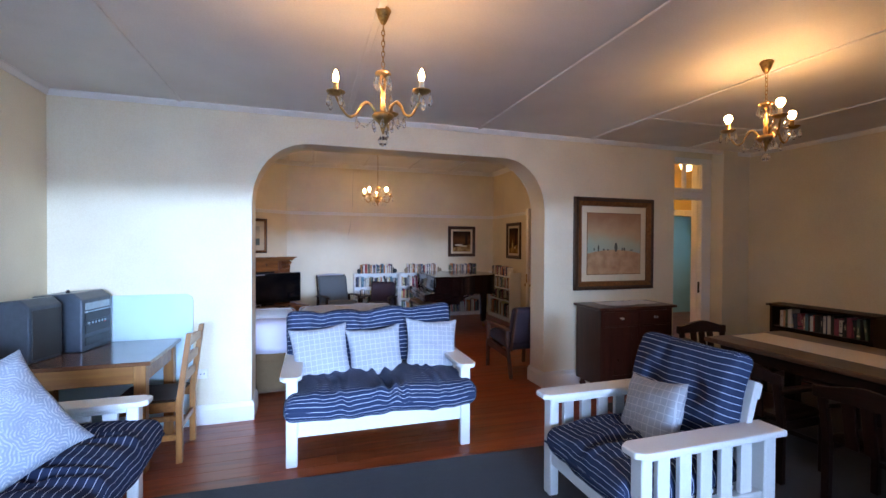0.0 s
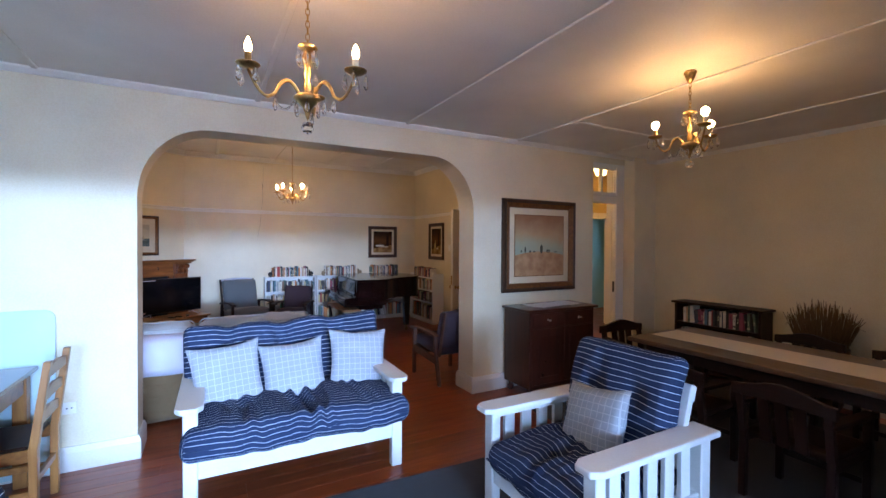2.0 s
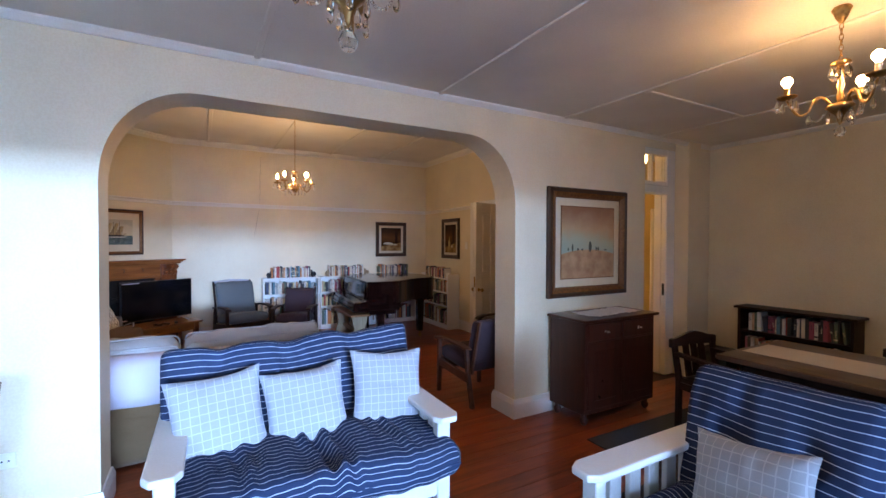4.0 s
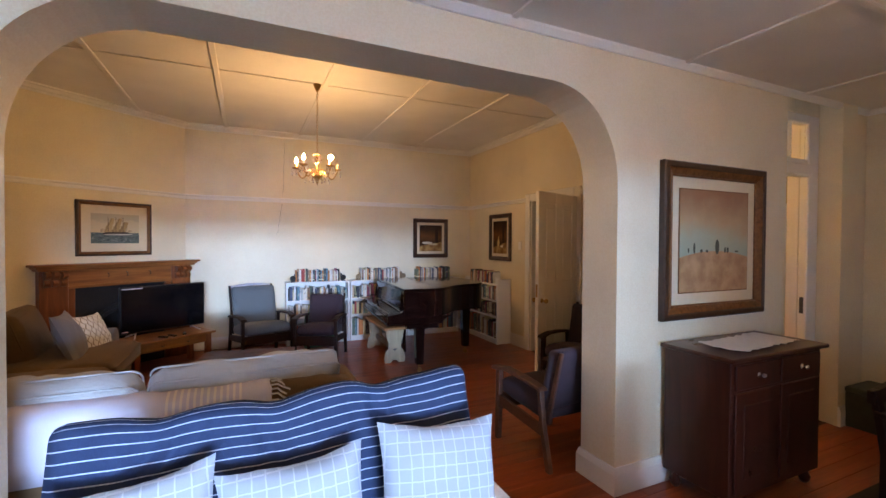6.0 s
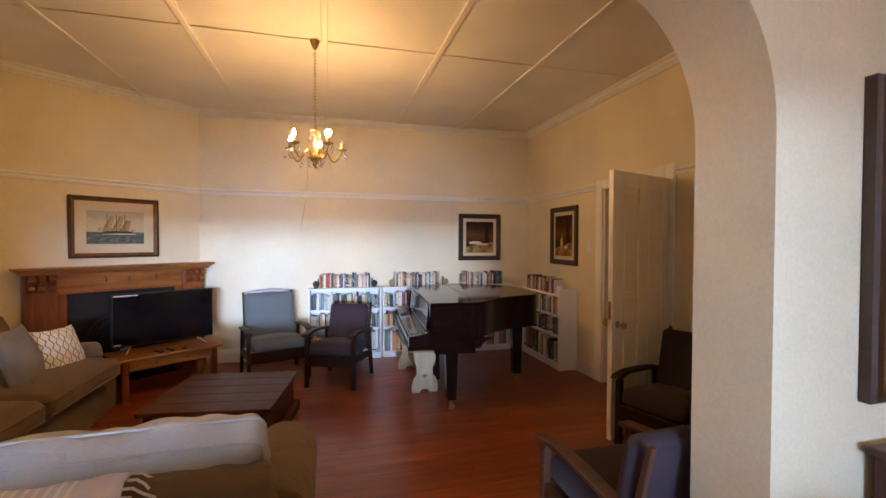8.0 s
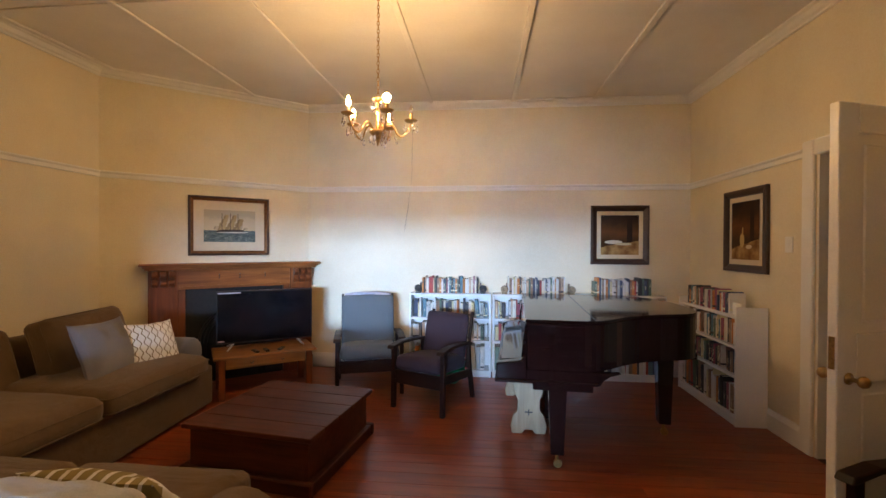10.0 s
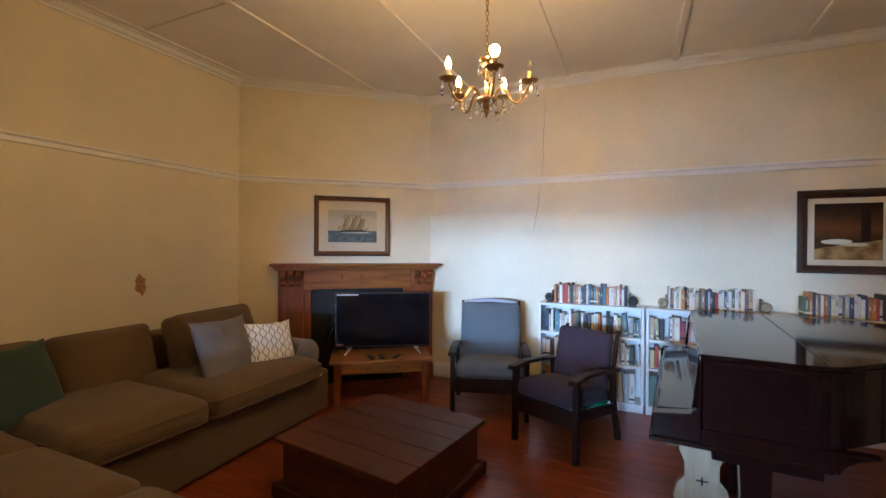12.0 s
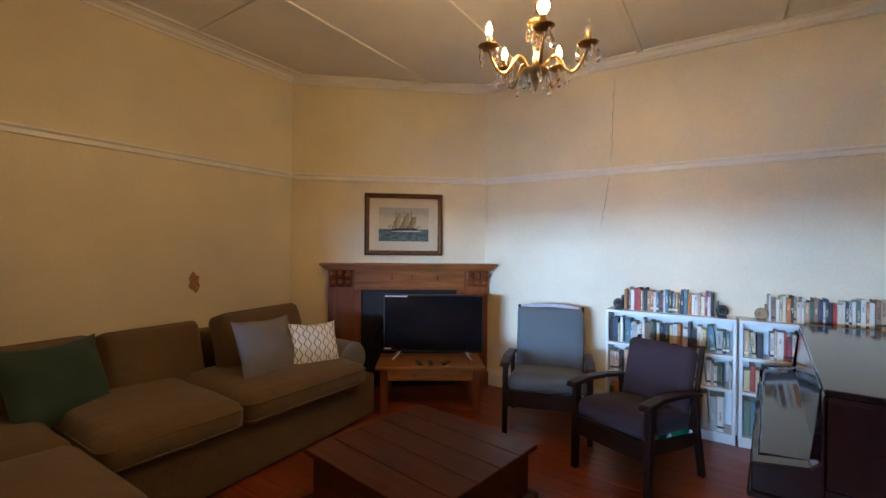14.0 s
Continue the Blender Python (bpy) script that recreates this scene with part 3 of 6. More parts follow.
def panel_door(name, label, w, h, m, knob_side=1):
    """Four-panel door: leaf with recessed panels, in x from 0 to w, thick in y."""
    th = thing(name, label, "door", m, kind="structure")
    t = 0.04
    cols = ((0, 0.115), (w / 2 - 0.055, w / 2 + 0.055), (w - 0.115, w))
    rows = ((0, 0.22), (0.86, 1.08), (h - 0.125, h))
    for a, b in cols:
        part("stile", box(a, b, -t / 2, t / 2, 0, h, 0.004), TRIM, th)
    gaps = ((0.115, w / 2 - 0.055), (w / 2 + 0.055, w - 0.115))
    for a, b in gaps:
        for c, d in rows:
            part("rail", box(a + 0.0005, b - 0.0005, -t / 2 + 0.001, t / 2 - 0.001, c, d, 0.004), TRIM, th)
        for c, d in ((0.22, 0.86), (1.08, h - 0.125)):
            bm = box(a, b, -0.007, 0.007, c, d)
            box(a + 0.045, b - 0.045, -0.013, 0.013, c + 0.045, d - 0.045, 0.01, 1, bm)
            part("panel", bm, TRIM, th)
    kx = w - 0.065 if knob_side > 0 else 0.065
    for s in (1, -1):
        bm = lathe([(0.026, 0), (0.026, 0.006), (0.010, 0.01), (0.010, 0.035), (0.022, 0.045), (0.027, 0.058), (0.020, 0.072), (0, 0.076)], 14)
        part("knob", moved(bm, pose(kx, s * t / 2, 0.89, -90 * s, 0, 0)), BRASS, th, "round brass door knob", True)
    part("latch", box(w - 0.001 if knob_side > 0 else -0.004, w + 0.004 if knob_side > 0 else 0.001, -0.011, 0.011, 0.93, 1.07), BRASS, th)
    return th


# Inner door of the back room, standing open on its near hinge.
a_leaf = math.degrees(math.atan2(6.185 - 6.455, 3.625 - 4.39))
panel_door("door_1", "open white four-panel inner door with a brass knob", 0.811, 2.075, pose(4.39, 6.455, 0.008, 0, 0, a_leaf))
fr1 = thing("door_frame_1", "white moulded architrave round the inner door", "door frame", kind="structure")
for y0, y1 in ((6.39, 6.50), (7.40, 7.51)):
    part("jamb", box(XR2 - 0.028, XR2, y0, y1, 0, 2.21, 0.008), TRIM, fr1)
part("head", box(XR2 - 0.028, XR2, 6.50, 7.40, 2.10, 2.21, 0.008), TRIM, fr1)
for y0, y1 in ((6.50, 6.52), (7.38, 7.40)):
    part("lining", box(XR2 + 0.001, XR2 + 0.119, y0, y1, 0, 2.098), TRIM, fr1)
panel_door("door_2", "closed cream panelled hall door", 0.78, 2.04, pose(7.76, 6.455, 0.008), -1)

# Doorway to the hall with its transom light.
fr2 = thing("door_frame_2", "white door frame with a glazed transom light", "door frame", kind="structure")
yd0, yd1 = YA + 0.13, YA + 0.20
part("jamb", box(5.14, 5.295, yd0, yd1, 0, 2.62, 0.008), TRIM, fr2)
part("jamb", box(4.562, 4.62, yd0, yd1, 0, 2.62, 0.008), TRIM, fr2)
part("transom_bar", box(4.62, 5.14, yd0 - 0.03, yd1, 2.10, 2.20, 0.012), TRIM, fr2)
part("transom_head", box(4.62, 5.14, yd0, yd1, 2.545, 2.62, 0.008), TRIM, fr2)
part("transom_bottom", box(4.62, 5.14, yd0 + 0.006, yd1 - 0.006, 2.20, 2.245, 0.005), TRIM, fr2)
part("mullion", box(4.865, 4.895, yd0 + 0.006, yd1 - 0.006, 2.245, 2.545, 0.005), TRIM, fr2)
for a, b in ((4.62, 4.865), (4.895, 5.14)):
    p = part("pane", box(a, b, yd0 + 0.03, yd0 + 0.034, 2.245, 2.545), GLASS, fr2)
    p.visible_shadow = False
part("strike_plate", box(5.134, 5.139, yd0 + 0.02, yd0 + 0.05, 0.93, 1.07, 0.002), BLACK, fr2, "black steel strike plate")
part("lining", box(5.14, 5.295, yd1 + 0.001, YB - 0.002, 0, 2.615), TRIM, fr2)

# ---- front room ----
rug = thing("rug", "charcoal grey flat-woven area rug on the boards", "rug", pose(0, 0, 0))
part("rug_body", moved(box(-1.45, 2.95, -1.3, 3.2, 0.0, 0.011, 0.004), pose(0.08, 0, 0.001, 0, 0, -2.2)), RUG, rug)
rug2 = thing("rug", "dark brown flat rug under the dining table", "rug", pose(0, 0, 0))
part("rug_body", box(3.05, 5.55, -0.9, 3.72, 0.001, 0.010, 0.004), cloth("dark_dining_rug", (0.02, 0.016, 0.014), weave=240), rug2)


def slat_bench(name, label, w, d, m, seats):
    """White slatted pine futon seat: front at -y, arms at both ends. w is measured over the arms."""
    th = thing(name, label, "sofa" if seats > 1 else "armchair", m)
    x0, x1 = -w / 2, w / 2
    leg = 0.075
    for sx in (x0 + 0.04, x1 - 0.04 - leg):
        part("leg", box(sx, sx + leg, 0, leg * 0.8, 0, 0.60, 0.006), WHITE_WOOD, th)
        part("leg", box(sx, sx + leg, d - leg, d, 0, 0.60, 0.006), WHITE_WOOD, th)
        part("arm_rail", box(sx + 0.012, sx + leg - 0.012, leg * 0.8, d - leg, 0.565, 0.60, 0.004), WHITE_WOOD, th)
        part("side_rail", box(sx + 0.012, sx + leg - 0.012, leg * 0.8, d - leg, 0.22, 0.32, 0.004), WHITE_WOOD, th)
        n = 5
        gap = (d - leg * 1.8 - 0.05) / n
        for k in range(n):
            y = leg * 0.8 + 0.05 + gap * k
            part("slat", box(sx + 0.024, sx + leg - 0.024, y, y + gap * 0.56, 0.31, 0.57, 0.003), WHITE_WOOD, th)
    for sx in (x0, x1 - 0.145):
        bm = prism([(sx, 0.0), (sx + 0.03, -0.05), (sx + 0.115, -0.05), (sx + 0.145, 0.0), (sx + 0.145, d + 0.02), (sx, d + 0.02)], 0.60, 0.632, bevel=0.008)
        part("arm_rest", bm, WHITE_WOOD, th)
    part("front_rail", box(x0 + 0.115, x1 - 0.115, 0.008, 0.045, 0.20, 0.35, 0.006), WHITE_WOOD, th)
    part("back_rail", box(x0 + 0.115, x1 - 0.115, d - 0.05, d - 0.012, 0.22, 0.32, 0.006), WHITE_WOOD, th)
    n = 6
    for k in range(n):
        y = 0.06 + (d - 0.16) * k / (n - 1)
        part("seat_slat", box(x0 + 0.115, x1 - 0.115, y, y + 0.06, 0.315, 0.335), WHITE_WOOD, th)
    tilt = pose(0, d - 0.20, 0.36, -17, 0, 0)
    for z in (0.02, 0.42):
        bm = moved(box(x0 + 0.13, x1 - 0.13, 0.06, 0.09, z, z + 0.08, 0.004), tilt)
        part("back_slat", bm, WHITE_WOOD, th)
    for sx in (x0 + 0.12, x1 - 0.17):
        part("back_post", moved(box(sx, sx + 0.05, 0.02, 0.06, -0.02, 0.505, 0.004), tilt), WHITE_WOOD, th)
    return th


def futon(name, label, w, d, h, m, seed, gather=0.009, tufts=None, cover=None):
    """Striped futon pad, stripes along its length."""
    th = thing(name, label, "cushion", m)
    tufts = tufts if tufts is not None else [(u, v, 0.028, 0.05) for u in (-0.55, 0.08, 0.6) for v in (-0.3, 0.45)]
    bm = soft_box(w, d, h, 0.07, (110, 40, 7), 0.05, 0.016, tufts, seed, 3.0) if cover is None else soft_box(w, d, h, 0.05, (72, 30, 7), 0.03, 0.016, tufts, seed, 4.0)
    for v in bm.verts:
        if cover is not None and v.co.y > 0:
            for tu, tv, *_ in tufts:
                if tv > 0.5:
                    v.co.y -= 0.028 * (2 * v.co.y / d) ** 2 * math.exp(-(((v.co.x - tu * w / 2) / 0.09) ** 2))
        for tu, tv, *_ in tufts:
            dx, dy = v.co.x - tu * w / 2, v.co.y - tv * d / 2
            if v.co.z > 0:
                v.co.z += gather * math.sin(dx * 62 + 3 * noise.noise(v.co * 5)) * math.exp(-((dx / 0.12) ** 2) - (dy / 0.30) ** 2)
        v.co.z += 0.011 * math.sin(v.co.x * 34 + 1.5 * math.sin(v.co.y * 9)) * max(0.0, noise.noise(v.co * 5 + Vector((seed, 0, 0))) + 0.25)
    part("pad", bm, cover or NAVY, th, smooth=True)
    bm = tube([(-w / 2 + 0.03, -d / 2 + 0.004, 0), (w / 2 - 0.03, -d / 2 + 0.004, 0)], 0.006, 6)
    part("piping", bm, NAVY_PLAIN, th)
    return th


def loose_cushion(label, w, h, d, m, material, seed, group=""):
    th = thing("scatter_cushion", label, "cushion", m, group)
    part("cover", pillow(w, h, d, 22, seed), material, th, smooth=True)
    return th


# Two-seat bench facing the room.
SOFA = pose(0.925, 3.34, 0, 0, 0, -0.9)
slat_bench("slatted_sofa", "white painted slatted pine two-seat sofa", 1.41, 0.74, SOFA, 2)
futon("seat_pad", "navy and white striped tufted seat pad on the white sofa", 1.37, 0.74, 0.17, SOFA @ pose(0.01, 0.255, 0.42, 0.5), 1, 0.013, [(-0.5, -0.1, 0.014, 0.09), (0.03, -0.55, 0.03, 0.10), (0.03, -0.15, 0.032, 0.12), (0.03, 0.4, 0.02, 0.10), (0.55, -0.1, 0.014, 0.09)])
futon("back_pad", "navy and white striped back pad leaning on the white sofa", 1.43, 0.58, 0.22, SOFA @ pose(0.02, 0.725, 0.675, 71, 0, 1.2) @ pose(0, 0, 0, 0, 0, 1.2), 2, cover=NAVY_BACK,
      tufts=[(u, v, 0.018, 0.06) for u in (-0.6, -0.1, 0.45) for v in (-0.2, 0.62)])
for k, (x, z, r, a) in enumerate(((-0.43, 0.655, -5, -2), (0.0, 0.63, -4, 1), (0.47, 0.67, 4, 4))):
    loose_cushion("pale blue cushion with a white window-pane check", 0.45, 0.46, 0.15, SOFA @ pose(x, 0.42, z, -22, r, 4 * (1 - k)), CHECK, 3 + k, "checked cushions on the sofa")

# Armchair facing the left wall.
ARM = pose(1.80, 2.20, 0, 0, 0, -90)
slat_bench("slatted_armchair", "white painted slatted pine armchair", 0.90, 0.82, ARM, 1)
futon("seat_pad", "navy and white striped seat pad on the armchair", 0.70, 0.76, 0.15, ARM @ pose(0, 0.33, 0.38, 3), 6, tufts=[(0, -0.3, 0.03, 0.06), (-0.5, 0.2, 0.03, 0.06), (0.5, 0.2, 0.03, 0.06)])
futon("back_pad", "navy and white striped back pad on the armchair", 0.66, 0.58, 0.15, ARM @ pose(-0.02, 0.68, 0.69, 74), 7, 0.003, cover=NAVY_BACK, tufts=[(-0.45, 0.1, 0.035, 0.06), (0.45, 0.1, 0.035, 0.06)])
loose_cushion("pale grey-blue cushion with a white check", 0.46, 0.45, 0.14, ARM @ pose(0.01, 0.42, 0.575, -20, -9, -6), CHECK, 8)

# Sofa along the left wall.
SOFA2 = pose(-0.52, 2.42, 0, 0, 0, 90)
slat_bench("slatted_sofa", "white painted slatted pine sofa along the wall", 1.62, 0.84, SOFA2, 2)
futon("seat_pad", "navy and white striped seat pad on the wall sofa", 1.50, 0.84, 0.17, SOFA2 @ pose(0.02, 0.30, 0.435, 3), 9)
futon("back_pad", "navy and white striped back pad on the wall sofa", 1.36, 0.58, 0.15, SOFA2 @ pose(0, 0.74, 0.70, 70), 10, cover=NAVY_BACK)
dam = Mat("damask_cushion_cotton", 0.9, spec=0.15)
x, y, z = dam.axes()[:3]
cx, cz = (dam.math("SUBTRACT", dam.math("FRACT", dam.math("DIVIDE", v, 0.17)), 0.5) for v in (x, z))
rad = dam.math("SQRT", dam.math("ADD", dam.math("MULTIPLY", cx, cx), dam.math("MULTIPLY", cz, cz)))
ang = dam.math("ARCTAN2", cz, cx)
petal = dam.math("ADD", rad, dam.math("MULTIPLY", dam.math("SINE", dam.math("MULTIPLY", ang, 8)), 0.03))
rings = dam.math("GREATER_THAN", dam.math("SINE", dam.math("MULTIPLY", petal, 74)), 0.15)
dam.colour(dam.mix(dam.math("MULTIPLY", dam.math("MULTIPLY", rings, dam.ramp(dam.noise(60, 3), [(0.42, (0.2, 0.2, 0.2)), (0.55, (1, 1, 1))])), 0.75), (0.27, 0.32, 0.39), (0.52, 0.56, 0.60)))
dam.bump(dam.math("ADD", rings, dam.noise(300, 2)), 0.15, 0.003)
loose_cushion("blue-grey cushion with a white damask print", 0.54, 0.52, 0.16, SOFA2 @ pose(0.06, 0.32, 0.76, -32, -16, -30), dam.m, 11)

# Desk with its chair, board and stereo.
desk = thing("desk", "pine desk with a dark polished top", "desk", pose(0, 0, 0))
part("desk_top", box(-1.49, -0.585, 3.53, 4.27, 0.725, 0.752, 0.004), DESK_TOP, desk, "dark polished wooden top")
part("apron", box(-1.42, -0.66, 3.575, 3.60, 0.60, 0.725, 0.003), PINE, desk)
part("apron", box(-1.42, -0.66, 4.20, 4.225, 0.60, 0.725, 0.003), PINE, desk)
part("apron", box(-0.655, -0.63, 3.63, 4.17, 0.60, 0.725, 0.003), PINE, desk)
for x in (-1.47, -0.69):
    for y in (3.56, 4.18):
        part("leg", box(x, x + 0.07, y, y + 0.07, 0, 0.725, 0.004), PINE_Z, desk)

board_m = plain("pale_blue_board", (0.50, 0.66, 0.70), 0.35, mottled=0.04, scale=4)
bd = thing("board", "pale blue board with rounded corners standing against the wall", "board", pose(0, 0, 0))
out = []
for k in range(7):
    a = math.pi / 2 * k / 6
    out.append((-0.565 + 0.06 * math.sin(a), 1.05 + 0.06 * math.cos(a)))
out = [(-1.46, 1.11)] + out + [(-0.505, 0.02), (-1.46, 0.02)]
part("panel", prism(out, 4.286, 4.297, "y"), board_m, bd)
part("foot", box(-1.40, -1.30, 4.284, 4.298, 0.0, 0.02), BLACK, bd)
part("foot", box(-0.68, -0.58, 4.284, 4.298, 0.0, 0.02), BLACK, bd)

ch = thing("ladder_back_chair", "honey pine ladder-back chair pushed up to the desk", "chair", pose(-0.45, 3.85, 0, 0, 0, 90))
for x in (-0.205, 0.165):
    part("back_post", prism([(-0.02, 0), (0.02, 0), (0.02, 0.42), (-0.045, 0.90), (-0.078, 0.90), (-0.02, 0.42)], x, x + 0.045, "x", 0.004), PINE_Z, ch)
    part("front_leg", box(x, x + 0.045, 0.36, 0.40, 0, 0.43, 0.004), PINE_Z, ch)
    part("side_stretcher", box(x + 0.01, x + 0.035, 0.02, 0.36, 0.16, 0.20, 0.003), PINE, ch)
    part("seat_rail", box(x + 0.01, x + 0.035, 0.02, 0.36, 0.36, 0.43, 0.003), PINE, ch)
part("seat", box(-0.20, 0.20, 0.022, 0.42, 0.43, 0.45, 0.008), DARK_WOOD, ch, "dark slatted seat")
for z, y in ((0.54, -0.018), (0.67, -0.036), (0.80, -0.053)):
    bm = prism([(-0.16, z), (0.165, z), (0.165, z + 0.055), (0.0, z + 0.075), (-0.16, z + 0.055)], y - 0.008, y + 0.008, "y", 0.003)
    part("back_slat", bm, PINE, ch)
part("back_stretcher", box(-0.16, 0.165, -0.01, 0.012, 0.22, 0.26, 0.003), PINE, ch)


def stereo_unit(x0, x1, y0, y1, h, m, front, label):
    th = thing("stereo" if front else "loudspeaker", label, "stereo" if front else "speaker", m)
    part("body", prism([(y0, 0), (y1, 0), (y1, h - 0.02), (y0 + 0.06, h), (y0, h - 0.05)], x0, x1, "x", 0.01), GUNMETAL, th)
    if front:
        for k, (z, hh, mat, lab) in enumerate(((0.295, 0.05, STEREO_DISPLAY, "pale display window"), (0.215, 0.055, BLACK, "cassette and button row"), (0.125, 0.06, BLACK, ""), (0.04, 0.06, BLACK, ""))):
            part("control_panel", box(x0 + 0.03, x1 - 0.03, y0 - 0.006, y0 - 0.001, z, z + hh, 0.002), mat, th, lab)
        for k in range(6):
            bm = lathe([(0.010, 0), (0.010, 0.012), (0, 0.013)], 10)
            part("knob", moved(bm, pose(x0 + 0.05 + k * 0.035, y0 - 0.006, 0.20, 90)), CHROME, th)
        part("trim_bar", box(x0 + 0.02, x1 - 0.02, y0 - 0.008, y0 - 0.001, 0.278, 0.285), CHROME, th)
        part("indicator", box(x1 - 0.10, x1 - 0.085, y0 - 0.009, y0 - 0.006, 0.18, 0.19), plain("red_indicator", (0.5, 0.03, 0.02), 0.4), th)
    else:
        part("grille", box(x0 + 0.015, x1 - 0.015, y0 - 0.006, y0 - 0.001, 0.02, h - 0.07, 0.003), BLACK, th)
    return th


stereo_unit(-0.165, 0.165, -0.16, 0.16, 0.42, pose(-1.245, 4.11, 0.7525, 0, 0, 80), True, "grey stacking stereo with buttons and a display on the desk")
stereo_unit(-0.12, 0.12, -0.12, 0.12, 0.41, pose(-1.36, 3.80, 0.7525, 0, 0, 72), False, "dark grey stereo loudspeaker on the desk")
kn = thing("aerial_knob", "small black aerial cap on the stereo", "knob", pose(-1.24, 4.02, 1.160))
part("cap", lathe([(0.012, 0), (0.014, 0.015), (0.006, 0.03), (0, 0.032)], 10), BLACK, kn)

ot = thing("wall_socket", "white square wall socket", "socket", pose(-0.44, 4.32, 0.43))
part("plate", box(-0.04, 0.04, -0.009, -0.001, -0.04, 0.04, 0.003), TRIM, ot)
for x in (-0.013, 0.013):
    part("hole", box(x - 0.004, x + 0.004, -0.0105, -0.008, -0.004, 0.004), BLACK, ot)


# Sideboard with runner, and the framed print above it.
sb = thing("sideboard", "dark mahogany cupboard with two drawers and two doors", "sideboard", pose(0, 0, 0))
SX0, SX1, SY0, SY1 = 3.20, 4.10, 3.88, 4.29
part("carcass", box(SX0, SX1, SY0, SY1, 0.10, 0.875, 0.004), CUPBOARD, sb)
part("top", box(SX0 - 0.035, SX1 + 0.035, SY0 - 0.035, SY1 + 0.005, 0.876, 0.902, 0.008, 2), CUPBOARD, sb)
mid = (SX0 + SX1) / 2
for a, b in ((SX0 + 0.03, mid - 0.008), (mid + 0.008, SX1 - 0.03)):
    dr = part("drawer", box(a, b, SY0 - 0.016, SY0 - 0.001, 0.715, 0.855, 0.004), CUPBOARD, sb)
    bm = lathe([(0.018, 0), (0.018, 0.003), (0.007, 0.006), (0.007, 0.016), (0.015, 0.022), (0.013, 0.032), (0, 0.035)], 12)
    part("knob", moved(bm, pose((a + b) / 2, SY0 - 0.016, 0.785, 90)), CHROME, dr, "small bright metal knob", True)
    bm = box(a, b, SY0 - 0.014, SY0 - 0.001, 0.14, 0.70, 0.004)
    box(a + 0.07, b - 0.07, SY0 - 0.018, SY0 - 0.008, 0.21, 0.63, 0.006, 1, bm)
    part("door", bm, CUPBOARD, sb)
for x in (SX0 + 0.05, SX1 - 0.05):
    for y in (SY0 + 0.05, SY1 - 0.05):
        part("foot", lathe([(0.018, 0), (0.03, 0.02), (0.034, 0.045), (0.02, 0.07), (0.03, 0.1)], 14, at=(x, y, 0)), CUPBOARD, sb, smooth=True)
rn = thing("table_runner", "white lace-edged cloth runner on the sideboard", "runner", pose(3.68, 4.06, 0.903, 0, 0, 4))
bm = bmesh.new()
bmesh.ops.create_grid(bm, x_segments=24, y_segments=8, size=0.5)
for v in bm.verts:
    v.co = Vector((v.co.x * 0.66, v.co.y * 0.26 + 0.008 * math.sin(v.co.x * 50), 0.004 + 0.012 * abs(noise.noise(v.co * 9)) + 0.005 * abs(math.sin(v.co.x * 21 + v.co.y * 9))))
bmesh.ops.solidify(bm, geom=bm.faces[:], thickness=0.002)
part("cloth", bm, THROW, rn)


def framed(name, label, w, h, m, border, mat_w, art, wood_mat=DARK_WOOD, slip=None, depth=0.035, bevel=None):
    """A framed print: moulded frame bars, mount and picture. Faces -y; centre at the origin."""
    th = thing(name, label, "picture", m)
    bevel = bevel or wood_mat
    outer = [(0, 0), (0, -depth * 0.75), (border * 0.10, -depth), (border * 0.38, -depth), (border * 0.46, -depth * 0.88), (border * 0.46, 0)]
    inner = [(border * 0.46, -0.001), (border * 0.46, -depth * 0.92), (border * 0.58, -depth * 0.86), (border * 0.88, -depth * 0.52), (border * 0.92, -depth * 0.60), (border, -depth * 0.50), (border, -0.001)]
    corners = [(-w / 2, -h / 2), (w / 2, -h / 2), (w / 2, h / 2), (-w / 2, h / 2)]
    ins = [(1, 1), (-1, 1), (-1, -1), (1, -1)]
    for k in range(4):
        for prof, mat, bar in ((outer, wood_mat, "frame_bar"), (inner, bevel, "inner_bevel")):
            bm = bmesh.new()
            rows = []
            for c in (k, (k + 1) % 4):
                rows.append([bm.verts.new((corners[c][0] + ins[c][0] * o, yy, corners[c][1] + ins[c][1] * o)) for o, yy in prof])
            n = len(prof)
            for j in range(n):
                bm.faces.new((rows[0][j], rows[1][j], rows[1][(j + 1) % n], rows[0][(j + 1) % n]))
            bm.faces.new(rows[0])
            bm.faces.new(rows[1][::-1])
            bmesh.ops.recalc_face_normals(bm, faces=bm.faces)
            part(bar, bm, mat, th)
    iw, ih = w / 2 - border, h / 2 - border
    part("mount", box(-iw, iw, -0.010, -0.004, -ih, ih), MOUNT, th, "cream card mount")
    aw, ah = iw - mat_w, ih - mat_w
    if slip:
        part("slip", box(-aw - 0.008, aw + 0.008, -0.0125, -0.0102, -ah - 0.008, ah + 0.008), slip, th, "dark inner slip")
    part("print", box(-aw, aw, -0.0155, -0.0128, -ah, ah), art(2 * aw, 2 * ah), th, "printed picture")
    return th


MOUNT = plain("mount_card", (0.62, 0.53, 0.37), 0.8, mottled=0.03)
GILT = plain("bronzed_frame", (0.17, 0.072, 0.022), 0.38, 0.35, 0.35, 40, 0.15, 0.3)
FRAME_DARK = plain("dark_frame_wood", (0.040, 0.016, 0.007), 0.35, 0.0, 0.25, 40, 0.1)


